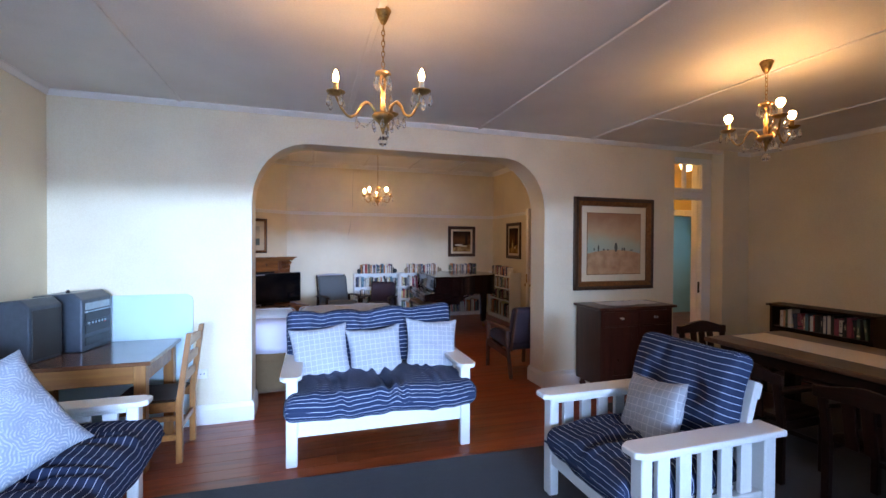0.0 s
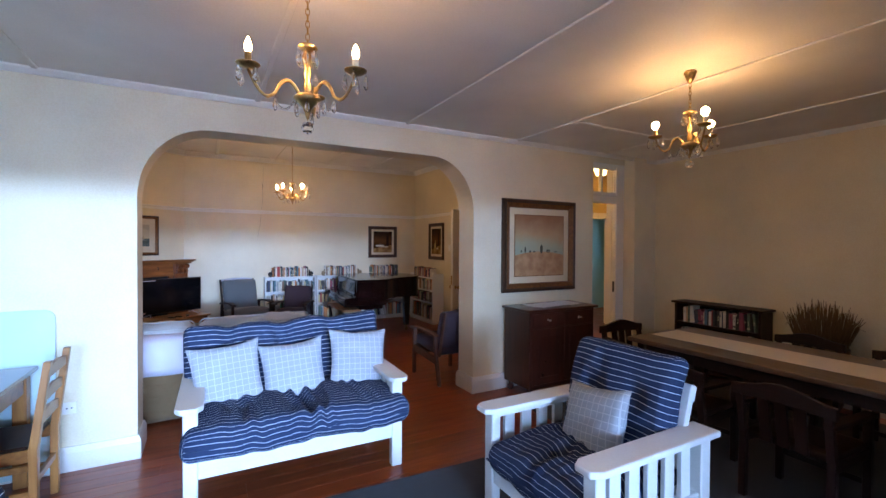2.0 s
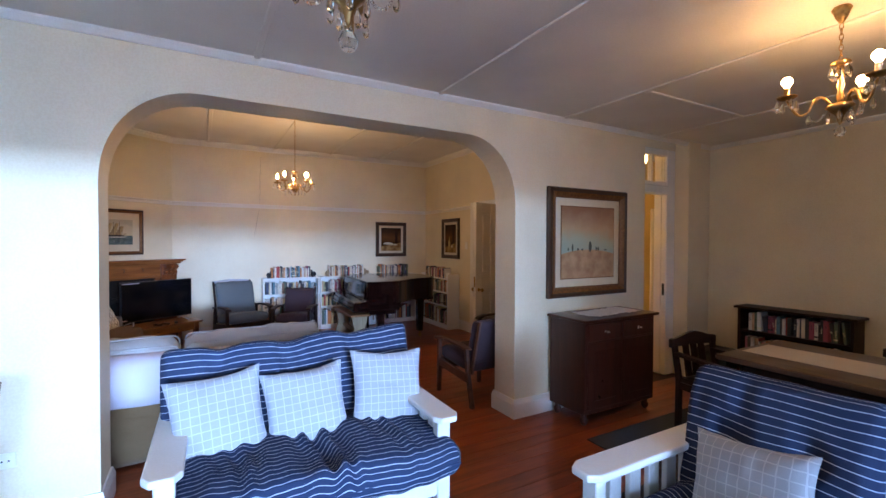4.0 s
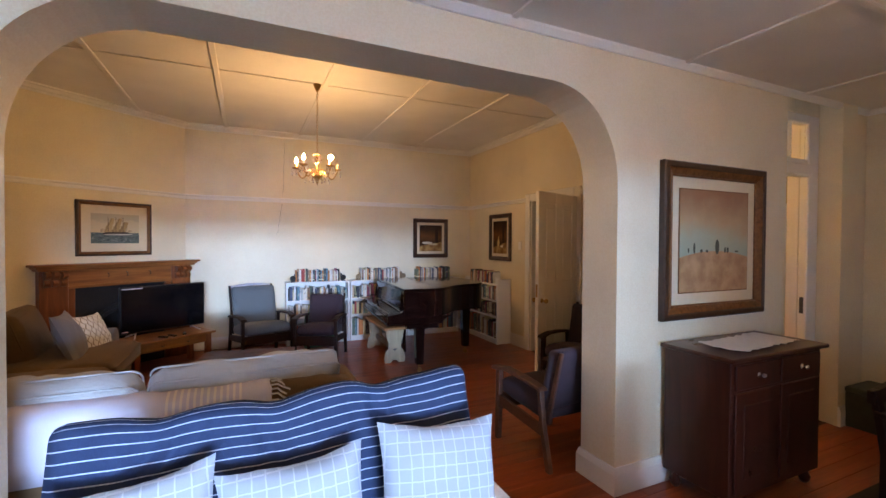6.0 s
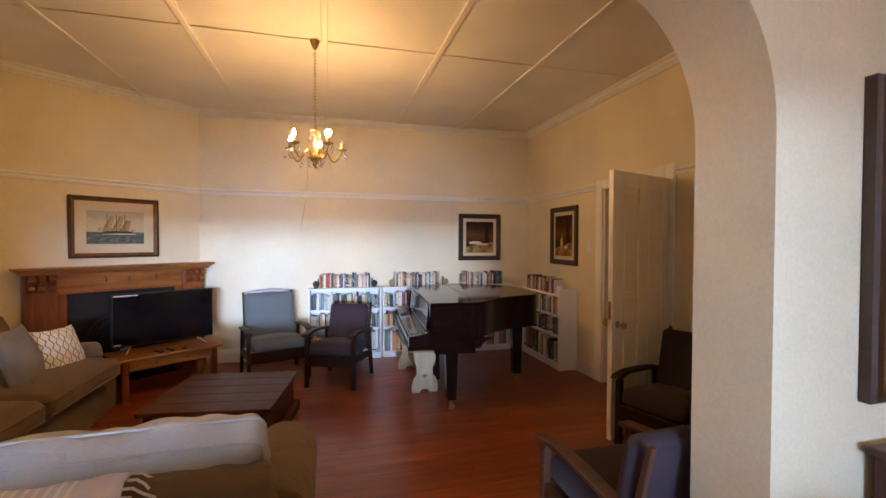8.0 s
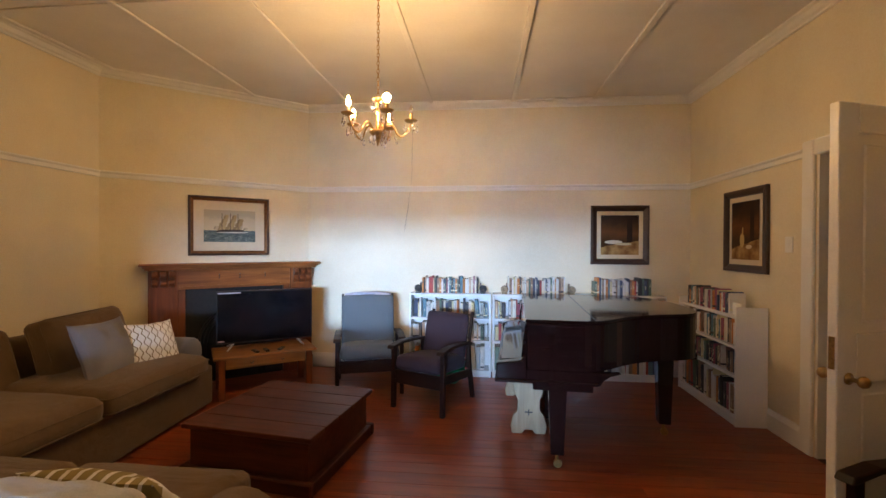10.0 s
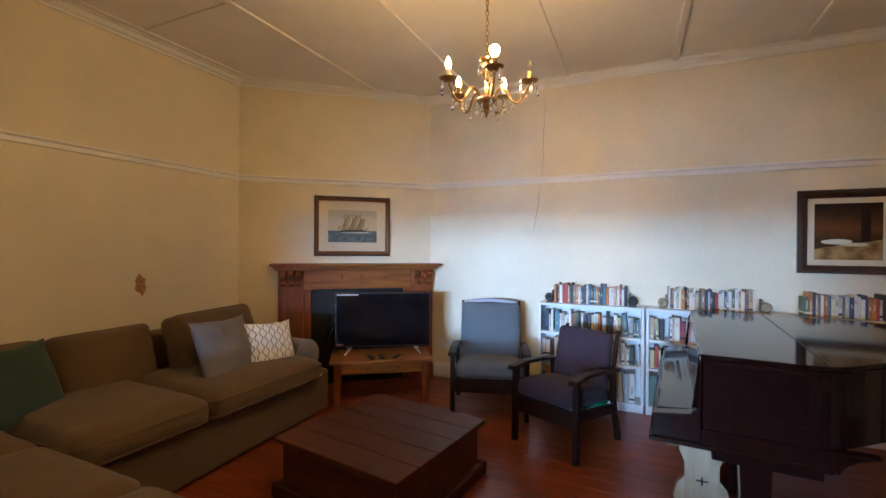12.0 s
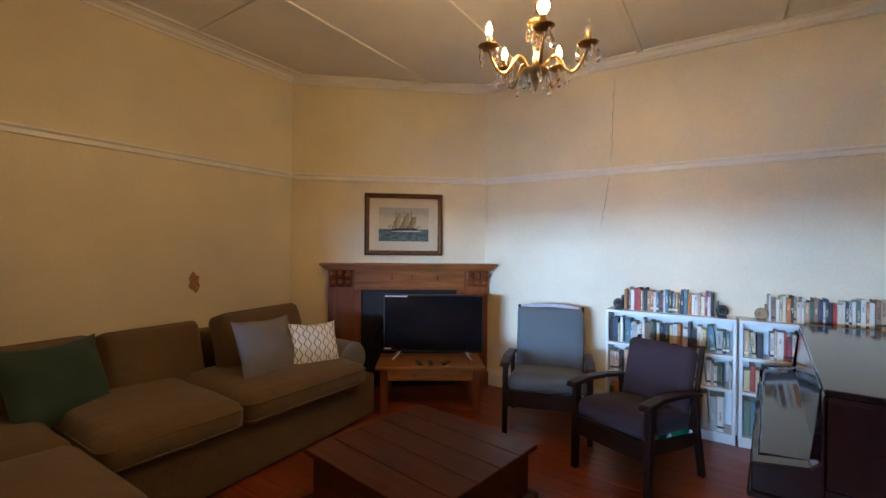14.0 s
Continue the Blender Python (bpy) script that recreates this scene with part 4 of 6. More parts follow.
def art_landscape(w, h):
    """Hazy hill under a rust sky with a row of dark trees."""
    m = Mat("landscape_print", 0.7)
    x, y, z = m.axes()[:3]
    zz = m.math("ADD", m.math("DIVIDE", z, h), 0.5)
    sky_c = m.ramp(m.math("ADD", zz, m.math("MULTIPLY", m.math("SUBTRACT", m.noise(5, 6), 0.5), 0.35)), [(0.36, (0.30, 0.36, 0.28)), (0.52, (0.36, 0.36, 0.24)), (0.68, (0.42, 0.28, 0.14)), (0.95, (0.26, 0.12, 0.05))])
    hill = m.math("SUBTRACT", 0.40, m.math("MULTIPLY", m.math("POWER", m.math("ABSOLUTE", m.math("DIVIDE", x, w)), 2.0), 0.25))
    land = m.ramp(m.noise(9, 6), [(0.3, (0.30, 0.15, 0.06)), (0.7, (0.50, 0.31, 0.15))])
    col = m.mix(m.math("LESS_THAN", zz, hill), sky_c, land)
    xx = m.math("DIVIDE", x, w)
    for cx, cw, ch_ in ((-0.38, 0.011, 0.025), (-0.30, 0.015, 0.055), (-0.20, 0.018, 0.018), (-0.12, 0.018, 0.014), (0.03, 0.030, 0.075), (0.15, 0.014, 0.03), (0.19, 0.016, 0.03), (0.33, 0.03, 0.008)):
        dx = m.math("DIVIDE", m.math("SUBTRACT", xx, cx), cw)
        dz = m.math("DIVIDE", m.math("SUBTRACT", zz, 0.39 + ch_ * 0.7), ch_)
        inside = m.math("LESS_THAN", m.math("ADD", m.math("MULTIPLY", dx, dx), m.math("MULTIPLY", dz, dz)), 1.0)
        col = m.mix(inside, col, (0.045, 0.05, 0.03))
    m.colour(col)
    m.bump(m.noise(120, 3), 0.15, 0.002)
    return m.m


framed("picture", "large framed print of a tree line on a hazy hill", 1.06, 1.025, pose(3.70, 4.318, 1.545), 0.095, 0.08, art_landscape, FRAME_DARK, GILT, 0.045, GILT)

# Dining end.
dt = thing("dining_table", "long dark wooden dining table", "dining table", pose(0, 0, 0))
part("tabletop", box(3.60, 4.52, 0.55, 3.06, 0.725, 0.762, 0.006), wood("dining_top_wood", (0.045, 0.022, 0.011), (0.12, 0.062, 0.032), 0.35, "y", 0.8, 0.2), dt)
part("apron", box(3.68, 3.705, 0.70, 2.90, 0.63, 0.725), DARK_WOOD, dt)
part("apron", box(4.415, 4.44, 0.70, 2.90, 0.63, 0.725), DARK_WOOD, dt)
part("apron", box(3.705, 4.415, 2.88, 2.905, 0.63, 0.725), DARK_WOOD, dt)
for x in (3.67, 4.36):
    for y in (0.66, 2.84):
        part("leg", box(x, x + 0.09, y, y + 0.09, 0.01, 0.725, 0.008), DARK_WOOD, dt)
tr = thing("table_runner", "pale cream woven runner along the dining table", "runner", pose(0, 0, 0.7625))
bm = bmesh.new()
bmesh.ops.create_grid(bm, x_segments=6, y_segments=30, size=0.5)
for v in bm.verts:
    v.co = Vector((4.05 + v.co.x * 0.38, 1.80 + v.co.y * 2.42, 0.004 + 0.002 * noise.noise(v.co * 8)))
bmesh.ops.solidify(bm, geom=bm.faces[:], thickness=0.0025)
part("cloth", bm, cloth("cream_runner_cotton", (0.70, 0.59, 0.42), weave=250), tr)


def dining_chair(m):
    th = thing("dining_chair", "dark wooden dining armchair with a curved crest rail", "chair", m, "chairs round the dining table")
    for x in (-0.24, 0.20):
        part("front_leg", box(x, x + 0.04, -0.22, -0.18, 0, 0.64, 0.005), DARK_WOOD_Z, th)
        part("back_leg", prism([(0.20, 0), (0.24, 0), (0.235, 0.45), (0.29, 0.80), (0.255, 0.80), (0.195, 0.45)], x, x + 0.04, "x", 0.004), DARK_WOOD_Z, th)
        part("arm", prism([(-0.26, 0.64), (0.26, 0.66), (0.26, 0.69), (-0.24, 0.672)], x - 0.012, x + 0.05, "x", 0.006), DARK_WOOD, th)
        part("side_rail", box(x + 0.008, x + 0.032, -0.18, 0.20, 0.38, 0.44), DARK_WOOD, th)
    part("seat", soft_box(0.44, 0.42, 0.06, 0.02, (8, 8, 2), 0.012, 0.003), DARK_WOOD, th).location = (0, 0.0, 0.455)
    n = 10
    outl = [(-0.26 + 0.52 * k / n, 0.80 + 0.055 * math.sin(math.pi * k / n) ** 2) for k in range(n + 1)]
    outl += [(0.26 - 0.52 * k / n, 0.725 + 0.012 * math.sin(math.pi * k / n)) for k in range(n + 1)]
    part("crest_rail", prism(outl, 0.255, 0.287, "y", 0.004), DARK_WOOD, th)
    for x in (-0.12, -0.03, 0.06):
        part("back_slat", prism([(0.215, 0.44), (0.235, 0.44), (0.278, 0.74), (0.26, 0.74)], x, x + 0.06, "x", 0.003), DARK_WOOD_Z, th)
    part("front_stretcher", box(-0.20, 0.20, -0.21, -0.19, 0.2, 0.235), DARK_WOOD, th)
    return th


first = dining_chair(pose(4.02, 3.22, 0.0, 0, 0, -8) @ Matrix.Diagonal((1, 1, 0.94, 1)))
for x, y, a in ((3.50, 2.45, 92), (3.52, 1.75, 88), (3.51, 1.05, 91), (4.86, 2.35, -90), (4.85, 1.65, -88), (4.86, 0.95, -92)):
    copy_thing(first, pose(x, y, 0.0105, 0, 0, a) @ Matrix.Diagonal((1, 1, 0.94, 1)))

lb = thing("low_bookcase", "low dark wooden bookcase against the dining wall", "bookcase", pose(0, 0, 0))
part("side", box(5.50, 5.745, 2.90, 2.925, 0, 0.845), DARK_WOOD_Z, lb)
part("side", box(5.50, 5.745, 3.83, 3.855, 0, 0.845), DARK_WOOD_Z, lb)
part("top", box(5.47, 5.747, 2.87, 3.885, 0.846, 0.870, 0.005), DARK_WOOD, lb)
for z in (0.06, 0.33, 0.60):
    part("shelf", box(5.505, 5.735, 2.925, 3.83, z, z + 0.02), DARK_WOOD, lb)
part("back", box(5.736, 5.745, 2.925, 3.83, 0.0, 0.845), DARK_WOOD, lb)

bxx = thing("storage_box", "dark olive lidded storage box beside the wall", "box", pose(5.56, 4.08, 0))
part("body", box(-0.19, 0.19, -0.18, 0.19, 0, 0.29, 0.008), plain("olive_box_cloth", (0.035, 0.035, 0.022), 0.8), bxx)
part("lid", box(-0.195, 0.195, -0.185, 0.193, 0.291, 0.335, 0.008), plain("olive_lid_cloth", (0.04, 0.04, 0.026), 0.8), bxx)

bk = thing("stick_basket", "basket of dried sticks standing by the wall", "basket", pose(5.42, 2.36, 0))
part("basket", lathe([(0.12, 0), (0.16, 0.1), (0.19, 0.4), (0.20, 0.62), (0.185, 0.62), (0.17, 0.4), (0.11, 0.02)], 20), wood("basket_cane", (0.05, 0.025, 0.012), (0.13, 0.07, 0.03), 0.6, "z", 3), bk)
rng = random.Random(3)
bm = None
for k in range(300):
    a, r = rng.random() * 6.283, rng.random() ** 0.5
    x, y = r * math.cos(a), r * math.sin(a)
    h = 1.03 - 0.16 * r * r + rng.uniform(-0.07, 0.04)
    x2, y2 = 0.31 * x + rng.uniform(-0.03, 0.03), 0.27 * y + rng.uniform(-0.03, 0.03)
    bm = tube([(0.10 * x, 0.10 * y, 0.12), (0.17 * x, 0.17 * y, 0.6), (0.6 * x2 + 0.08 * x, 0.6 * y2 + 0.08 * y, 0.82), (x2, y2, h)], [0.004, 0.004, 0.0035, 0.002], 4, bm)
tagged(part("brushwood", bm, wood("dry_sticks", (0.07, 0.036, 0.014), (0.22, 0.125, 0.05), 0.8, "z", 3), bk, "bundle of thin dried sticks"), kind="stuff")

# Bathroom basin and hall lamp seen through the doorway.
bs = thing("wash_basin", "white pedestal wash basin with a dark tap", "basin", pose(7.35, 7.72, 0))
part("pedestal", lathe([(0.10, 0), (0.075, 0.08), (0.07, 0.6), (0.11, 0.72)], 16), plain("white_ceramic", (0.7, 0.72, 0.70), 0.15, bump=0.0), bs, smooth=True)
part("bowl", lathe([(0.08, 0.70), (0.24, 0.80), (0.26, 0.86), (0.24, 0.86), (0.19, 0.79), (0, 0.76)], 20), plain("white_ceramic_bowl", (0.72, 0.74, 0.72), 0.15, bump=0.0), bs, smooth=True)
part("tap", tube([(0, 0.20, 0.86), (0, 0.20, 0.97), (0, 0.15, 1.0), (0, 0.08, 0.96)], 0.014, 8), BLACK, bs)
hl = thing("hall_lamp", "round glowing hall ceiling lamp", "lamp", pose(5.75, 5.25, 2.72))
part("globe", lathe([(0, -0.10), (0.07, -0.08), (0.10, 0), (0.08, 0.07), (0.03, 0.1)], 16), glow("hall_lamp_glass", (1.0, 0.62, 0.22), 150), hl, smooth=True)
part("stem", tube([(0, 0, 0.1), (0, 0, 0.31)], 0.01, 8), BRASS, hl)

# ---- chandeliers ----
def spin(k, n, r, z, a0=0.0):
    a = a0 + 2 * math.pi * k / n
    return Vector((r * math.cos(a), r * math.sin(a), z))


def chandelier(label, x, y, ceiling, drop, arms, radius, a0, unlit=(), ball=False, beads=True, lit=None, globes=()):
    """Brass chandelier: drop is the length of chain from the rose to the head of the glass column."""
    th = thing("chandelier", label, "chandelier", pose(x, y, ceiling))
    part("ceiling_rose", lathe([(0.034, 0.0), (0.040, -0.010), (0.034, -0.022), (0.024, -0.05), (0.010, -0.075), (0, -0.08)], 18), BRASS, th, smooth=True)
    z = -0.078
    k = 0
    while z > -drop + 0.01:
        pts = []
        for j in range(10):
            a = 2 * math.pi * j / 10
            u, w = 0.008 * math.cos(a), 0.017 * math.sin(a)
            pts.append((u, 0, z - 0.015 + w) if k % 2 else (0, u, z - 0.015 + w))
        part("chain_link", tube(pts, 0.0022, 5, closed=True), BRASS, th)
        z -= 0.026
        k += 1
    top = -drop
    part("crown", lathe([(0.008, 0.0), (0.036, -0.008), (0.042, -0.018), (0.012, -0.03)], 16, at=(0, 0, top)), BRASS, th, smooth=True)
    part("column", lathe([(0.010, -0.028), (0.017, -0.05), (0.020, -0.075), (0.011, -0.10), (0.016, -0.125), (0.010, -0.15), (0.017, -0.18), (0.011, -0.21)], 14, at=(0, 0, top)), AMBER, th, "amber glass column", True)
    low = top - 0.235
    part("hub", lathe([(0.012, 0.03), (0.05, 0.018), (0.058, 0.006), (0.04, -0.012), (0.02, -0.03), (0.012, -0.05), (0.007, -0.07), (0, -0.085)], 16, at=(0, 0, low)), BRASS, th, smooth=True)
    drop_prof = [(0, 0), (0.004, -0.006), (0.009, -0.024), (0.0105, -0.036), (0.007, -0.048), (0, -0.055)]

    def crystal(p, s=1.0):
        bm = lathe([(r * s, h * s) for r, h in drop_prof], 6, at=(p[0], p[1], p[2] - 0.012))
        tube([(p[0], p[1], p[2]), (p[0], p[1], p[2] - 0.013)], 0.0012, 4, bm)
        return part("crystal", bm, CRYSTAL, th)

    cups = []
    for k in range(arms):
        a = a0 + 2 * math.pi * k / arms
        d = Vector((math.cos(a), math.sin(a), 0))
        pts = []
        for j in range(15):
            s = j / 14
            r = 0.03 + (radius - 0.03) * s
            h = low + 0.01 + 0.055 * math.sin(math.pi * min(1, s * 2.0)) * (1 if s < 0.5 else 0) - 0.03 * math.sin(math.pi * max(0, (s - 0.45) / 0.55)) + 0.062 * max(0, (s - 0.62) / 0.38) ** 1.6
            pts.append(d * r + Vector((0, 0, h)))
        part("arm", tube(pts, [0.0078 - 0.002 * j / 14 + 0.0022 * (j in (4, 5, 9)) for j in range(15)], 7), BRASS, th, smooth=True)
        tip = pts[-1]
        cups.append((d, tip))
        part("drip_pan", lathe([(0.006, 0), (0.03, 0.006), (0.044, 0.016), (0.046, 0.02), (0.028, 0.012), (0.008, 0.01)], 12, at=tip), BRASS, th, smooth=True)
        part("candle_tube", lathe([(0.012, 0.008), (0.0125, 0.065), (0.008, 0.067)], 10, at=tip), CANDLE if k % 2 else BRASS, th)
        prof = [(0.008, 0.064), (0.0105, 0.072), (0.0135, 0.084), (0.0118, 0.098), (0.007, 0.112), (0.0025, 0.122), (0, 0.125)]
        if k in globes:
            prof = [(0.010, 0.064), (0.011, 0.072)] + [(0.024 * math.sin(math.pi * q / 8), 0.098 - 0.024 * math.cos(math.pi * q / 8)) for q in range(2, 9)]
        part("bulb", lathe(prof, 10, at=tip), BULB_OFF if k in unlit else (lit or BULB_ON), th, "unlit clear candle bulb" if k in unlit else "lit candle bulb", True)
        for q in range(4):
            crystal(tip + spin(q, 4, 0.042, 0.014, a + 0.4), 1.15)
        mid_p = pts[7]
        crystal(mid_p + Vector((0, 0, -0.004)))
        if beads:
            n = 11
            for j in range(1, n):
                s = j / n
                p = d * (0.05 + (radius * 0.62 - 0.05) * s) + Vector((0, 0, low - 0.005 - 0.05 * math.sin(math.pi * s)))
                part("bead", lathe([(0, -0.006), (0.006, 0), (0, 0.006)], 6, at=p), CRYSTAL, th)
    for q in range(6):
        crystal(spin(q, 6, 0.05, low, 0.3), 1.0)
        crystal(spin(q, 6, 0.036, top - 0.016, 0.1), 1.25)
    if ball:
        part("crystal_ball", lathe([(0, -0.026), (0.016, -0.021), (0.026, 0), (0.016, 0.021), (0, 0.026)], 10, at=(0, 0, low - 0.115)), CRYSTAL, th, "faceted crystal ball")
    return th


chandelier("three-arm brass chandelier with crystal drops and lit candle bulbs", 0.755, 2.41, H1, 0.305, 3, 0.235, radians(190), ball=True, lit=BULB_SOFT, unlit=(2,))
chandelier("three-arm brass chandelier with round lit bulbs over the dining end", 3.165, 2.255, H1, 0.255, 3, 0.205, radians(115), ball=True, lit=BULB_ROUND, globes=(0, 1, 2))
chandelier("five-arm brass chandelier with crystal drops and candle bulbs", 1.445, 6.95, H2, 0.705, 5, 0.215, radians(10), unlit=(0,), beads=False, globes=(4,))


# ---- back room: soft seating ----
def block(w, d, h, x, y, z, r=0.05, seed=0, puff=0.02, lump=0.008, n=(14, 10, 5)):
    return moved(soft_box(w, d, h, r, n, puff, lump, (), seed, 3.0), pose(x, y, z + h / 2))


def piping(w, d, z, seed):
    """Corded seam round a cushion's edge."""
    pts, r = [], 0.05
    for cx, cy, a0 in ((1, 1, 0), (-1, 1, 90), (-1, -1, 180), (1, -1, 270)):
        for k in range(4):
            a = radians(a0 + 30 * k)
            p = Vector((cx * (w / 2 - r) + r * math.cos(a), cy * (d / 2 - r) + r * math.sin(a), z))
            pts.append(p + Vector((0, 0, 0.006 * noise.noise(p * 4 + Vector((seed, 0, 0))))))
    return tube([tuple(p) for p in pts + pts[:1]], 0.0055, 6)


def rolled_arm(x0, x1, y0, y1, h):
    """Rolled sofa arm running along y: a straight cheek under a fat roll."""
    c, r = (x0 + x1) / 2, (x1 - x0) / 2
    out = [(x0 + 0.035, 0.03), (x0 + 0.03, h - r * 1.5)]
    for k in range(13):
        a = math.pi + 0.5 - (math.pi + 1.0) * k / 12
        out.append((c + r * math.cos(a), h - r + r * math.sin(a)))
    out += [(x1 - 0.03, h - r * 1.5), (x1 - 0.035, 0.03)]
    return prism(out, y0, y1, "y", 0.012)


# Sofa with its back to the arch. Faces +y; built facing -y and turned.
sa = thing("slipcovered_sofa", "taupe slipcovered sofa with its back to the archway", "sofa", pose(0.02, 5.40, 0, 0, 0, 180))
part("base", block(2.86, 0.66, 0.40, 0, 0.19, 0.015, 0.05, 1, 0.0), BEIGE, sa, smooth=True)
part("back", block(2.74, 0.24, 0.72, 0.02, 0.40, 0.02, 0.10, 2, 0.012), BEIGE, sa, smooth=True)
part("arm", moved(rolled_arm(-0.15, 0.15, -0.16, 0.44, 0.66), pose(-1.32, 0, 0)), BEIGE, sa, "", True)
part("arm", moved(rolled_arm(-0.15, 0.15, -0.16, 0.44, 0.66), pose(1.32, 0, 0)), BEIGE, sa, "", True)
part("seat_base", block(2.30, 0.40, 0.36, 0.0, -0.26, 0.015, 0.05, 4, 0.0), BEIGE, sa, smooth=True)
for k, x in enumerate((-0.78, 0.0, 0.78)):
    part("seat_cushion", block(0.77, 0.70, 0.16, x, -0.17, 0.37, 0.06, 5 + k, 0.03), BEIGE, sa, smooth=True)
for k, (x, w, z) in enumerate(((-0.79, 1.00, 0.045), (0.24, 1.02, 0.03), (1.03, 0.50, 0.0))):
    m = pose(x, 0.235 - 0.02 * k, 0.60 + z, 60, 0, 2 - 2 * k)
    bm = soft_box(w, 0.44, 0.22, 0.10, (40, 20, 8), 0.05, 0.022, (), 9 + k, 4.0)
    for v in bm.verts:
        c = v.co
        f = noise.noise(Vector((c.x * 4, c.y * 4, k * 3.0)))
        pull = max(0.0, 2 * c.y / 0.44) ** 2
        c.z += 0.012 * math.sin(c.x * 38 + 5 * f) * pull * (1 if c.z > 0 else -1)
        c.y += 0.014 * f
    bc = part("back_cushion", moved(bm, m), BEIGE_DAYLIT, sa, "back cushion with daylight in its colour", True)
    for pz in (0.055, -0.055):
        part("piping", moved(piping(w - 0.02, 0.425, pz, 9 + k), m), BEIGE_DAYLIT, bc, smooth=True)

# Throw over that back: a draped strip with fringe.
tw = thing("throw_blanket", "white cotton throw with pale stripes and tassels over the sofa back", "throw", pose(0, 0, 0))
thm = Mat("striped_white_throw", 0.9, spec=0.15)
x, y, z = thm.axes()[:3]
band = thm.math("MULTIPLY", thm.math("GREATER_THAN", x, 0.42), thm.math("LESS_THAN", x, 0.78))
lines_ = thm.math("LESS_THAN", thm.math("FRACT", thm.math("DIVIDE", x, 0.030)), 0.40)
weave = thm.noise(400, 2)
base_c = thm.mix(thm.ramp(weave, [(0.3, (0, 0, 0)), (0.7, (1, 1, 1))]), (0.57, 0.56, 0.66), (0.67, 0.66, 0.76))
thm.colour(thm.mix(thm.math("MULTIPLY", band, lines_), base_c, (0.80, 0.77, 0.74)))
thm.bump(thm.math("ADD", thm.math("MULTIPLY", weave, 0.5), thm.noise(20, 4)), 0.3, 0.004)
path_t = [(4.868, 0.43), (4.864, 0.50), (4.862, 0.58), (4.864, 0.64), (4.874, 0.70), (4.90, 0.735), (4.95, 0.755), (5.02, 0.757), (5.07, 0.75), (5.10, 0.73)]
bm = bmesh.new()
NX = 60
gridv = []
for i in range(NX + 1):
    xx = -1.30 + 2.21 * i / NX
    row = []
    for j, (yy, zz) in enumerate(path_t):
        w = noise.noise(Vector((xx * 3.5, j * 0.5, 2.0)))
        row.append(bm.verts.new((xx + 0.02 * noise.noise(Vector((j * 0.6, xx * 2, 7))), yy - 0.012 * abs(w), zz + 0.012 * w * (1 if j == 0 else 0.4))))
    gridv.append(row)
for i in range(NX):
    for j in range(len(path_t) - 1):
        bm.faces.new((gridv[i][j], gridv[i + 1][j], gridv[i + 1][j + 1], gridv[i][j + 1]))
bmesh.ops.recalc_face_normals(bm, faces=bm.faces)
bmesh.ops.solidify(bm, geom=bm.faces[:], thickness=0.006)
part("blanket", bm, thm.m, tw, smooth=True)
bm = None
rng = random.Random(8)
for k in range(16):
    j = k * (len(path_t) - 1) / 15
    a, b = path_t[int(j)], path_t[min(int(j) + 1, len(path_t) - 1)]
    f = j - int(j)
    yy, zz = a[0] + (b[0] - a[0]) * f, a[1] + (b[1] - a[1]) * f
    bm = tube([(0.91, yy, zz), (0.94, yy - 0.010, zz + 0.004), (0.965 + rng.uniform(-0.01, 0.02), yy - 0.016, zz - 0.012), (0.99 + rng.uniform(-0.015, 0.02), yy - 0.02, zz - 0.03)], 0.005, 5, bm)
part("tassels", bm, THROW, tw, "knotted white tassel fringe")

# Sofa along the left wall, facing +x.
sl = thing("slipcovered_sofa", "taupe slipcovered sofa along the wall with a long skirt", "sofa", pose(-0.93, 6.86, 0, 0, 0, 90))
part("base", prism([(-0.90, -0.69), (1.06, -0.60), (1.06, 0.53), (-0.90, 0.53)], 0.015, 0.37, "z", 0.03), BEIGE, sl, smooth=False)
part("back", block(1.96, 0.26, 0.74, 0.08, 0.40, 0.02, 0.10, 3, 0.01), BEIGE, sl, smooth=True)
part("arm", moved(rolled_arm(-0.15, 0.15, -0.50, 0.45, 0.64), pose(0.90, 0, 0)), LILAC_CLOTH, sl, "pale greyed rolled arm", True)
for k, (x, w) in enumerate(((-0.56, 0.72), (0.32, 1.02))):
    sc = part("seat_cushion", block(w, 0.90, 0.17, x, -0.29, 0.35, 0.07, 15 + k, 0.045, 0.014, (22, 16, 5)), BEIGE, sl, smooth=True)
    for pz in (0.045, -0.05):
        part("piping", moved(piping(w - 0.012, 0.888, pz, 15 + k), pose(x, -0.29, 0.435)), BEIGE, sc, smooth=True)
for k, (x, w, a) in enumerate(((-0.93, 0.60, 3), (-0.31, 0.64, 3), (0.43, 0.80, 10))):
    m = pose(x, 0.19 - (0.14 if k == 2 else 0.0), 0.615 + (0.06 if k == 2 else 0.0), 72, 0, a)
    bm = moved(soft_box(w, 0.50, 0.18, 0.055, (20, 14, 5), 0.05, 0.014, (), 20 + k, 4.0), m)
    bc = part("back_cushion", bm, BEIGE, sl, smooth=True)
    for pz in (0.05, -0.05):
        part("piping", moved(piping(w - 0.008, 0.492, pz, 20 + k), m), BEIGE, bc, smooth=True)
trel = Mat("trellis_cushion_cotton", 0.9, spec=0.15)
x, y, z = trel.axes()[:3]
cx = trel.math("SUBTRACT", trel.math("FRACT", trel.math("DIVIDE", x, 0.075)), 0.5)
wv = trel.math("ADD", trel.math("ABSOLUTE", cx), trel.math("MULTIPLY", trel.math("SINE", trel.math("MULTIPLY", z, 84)), 0.13))
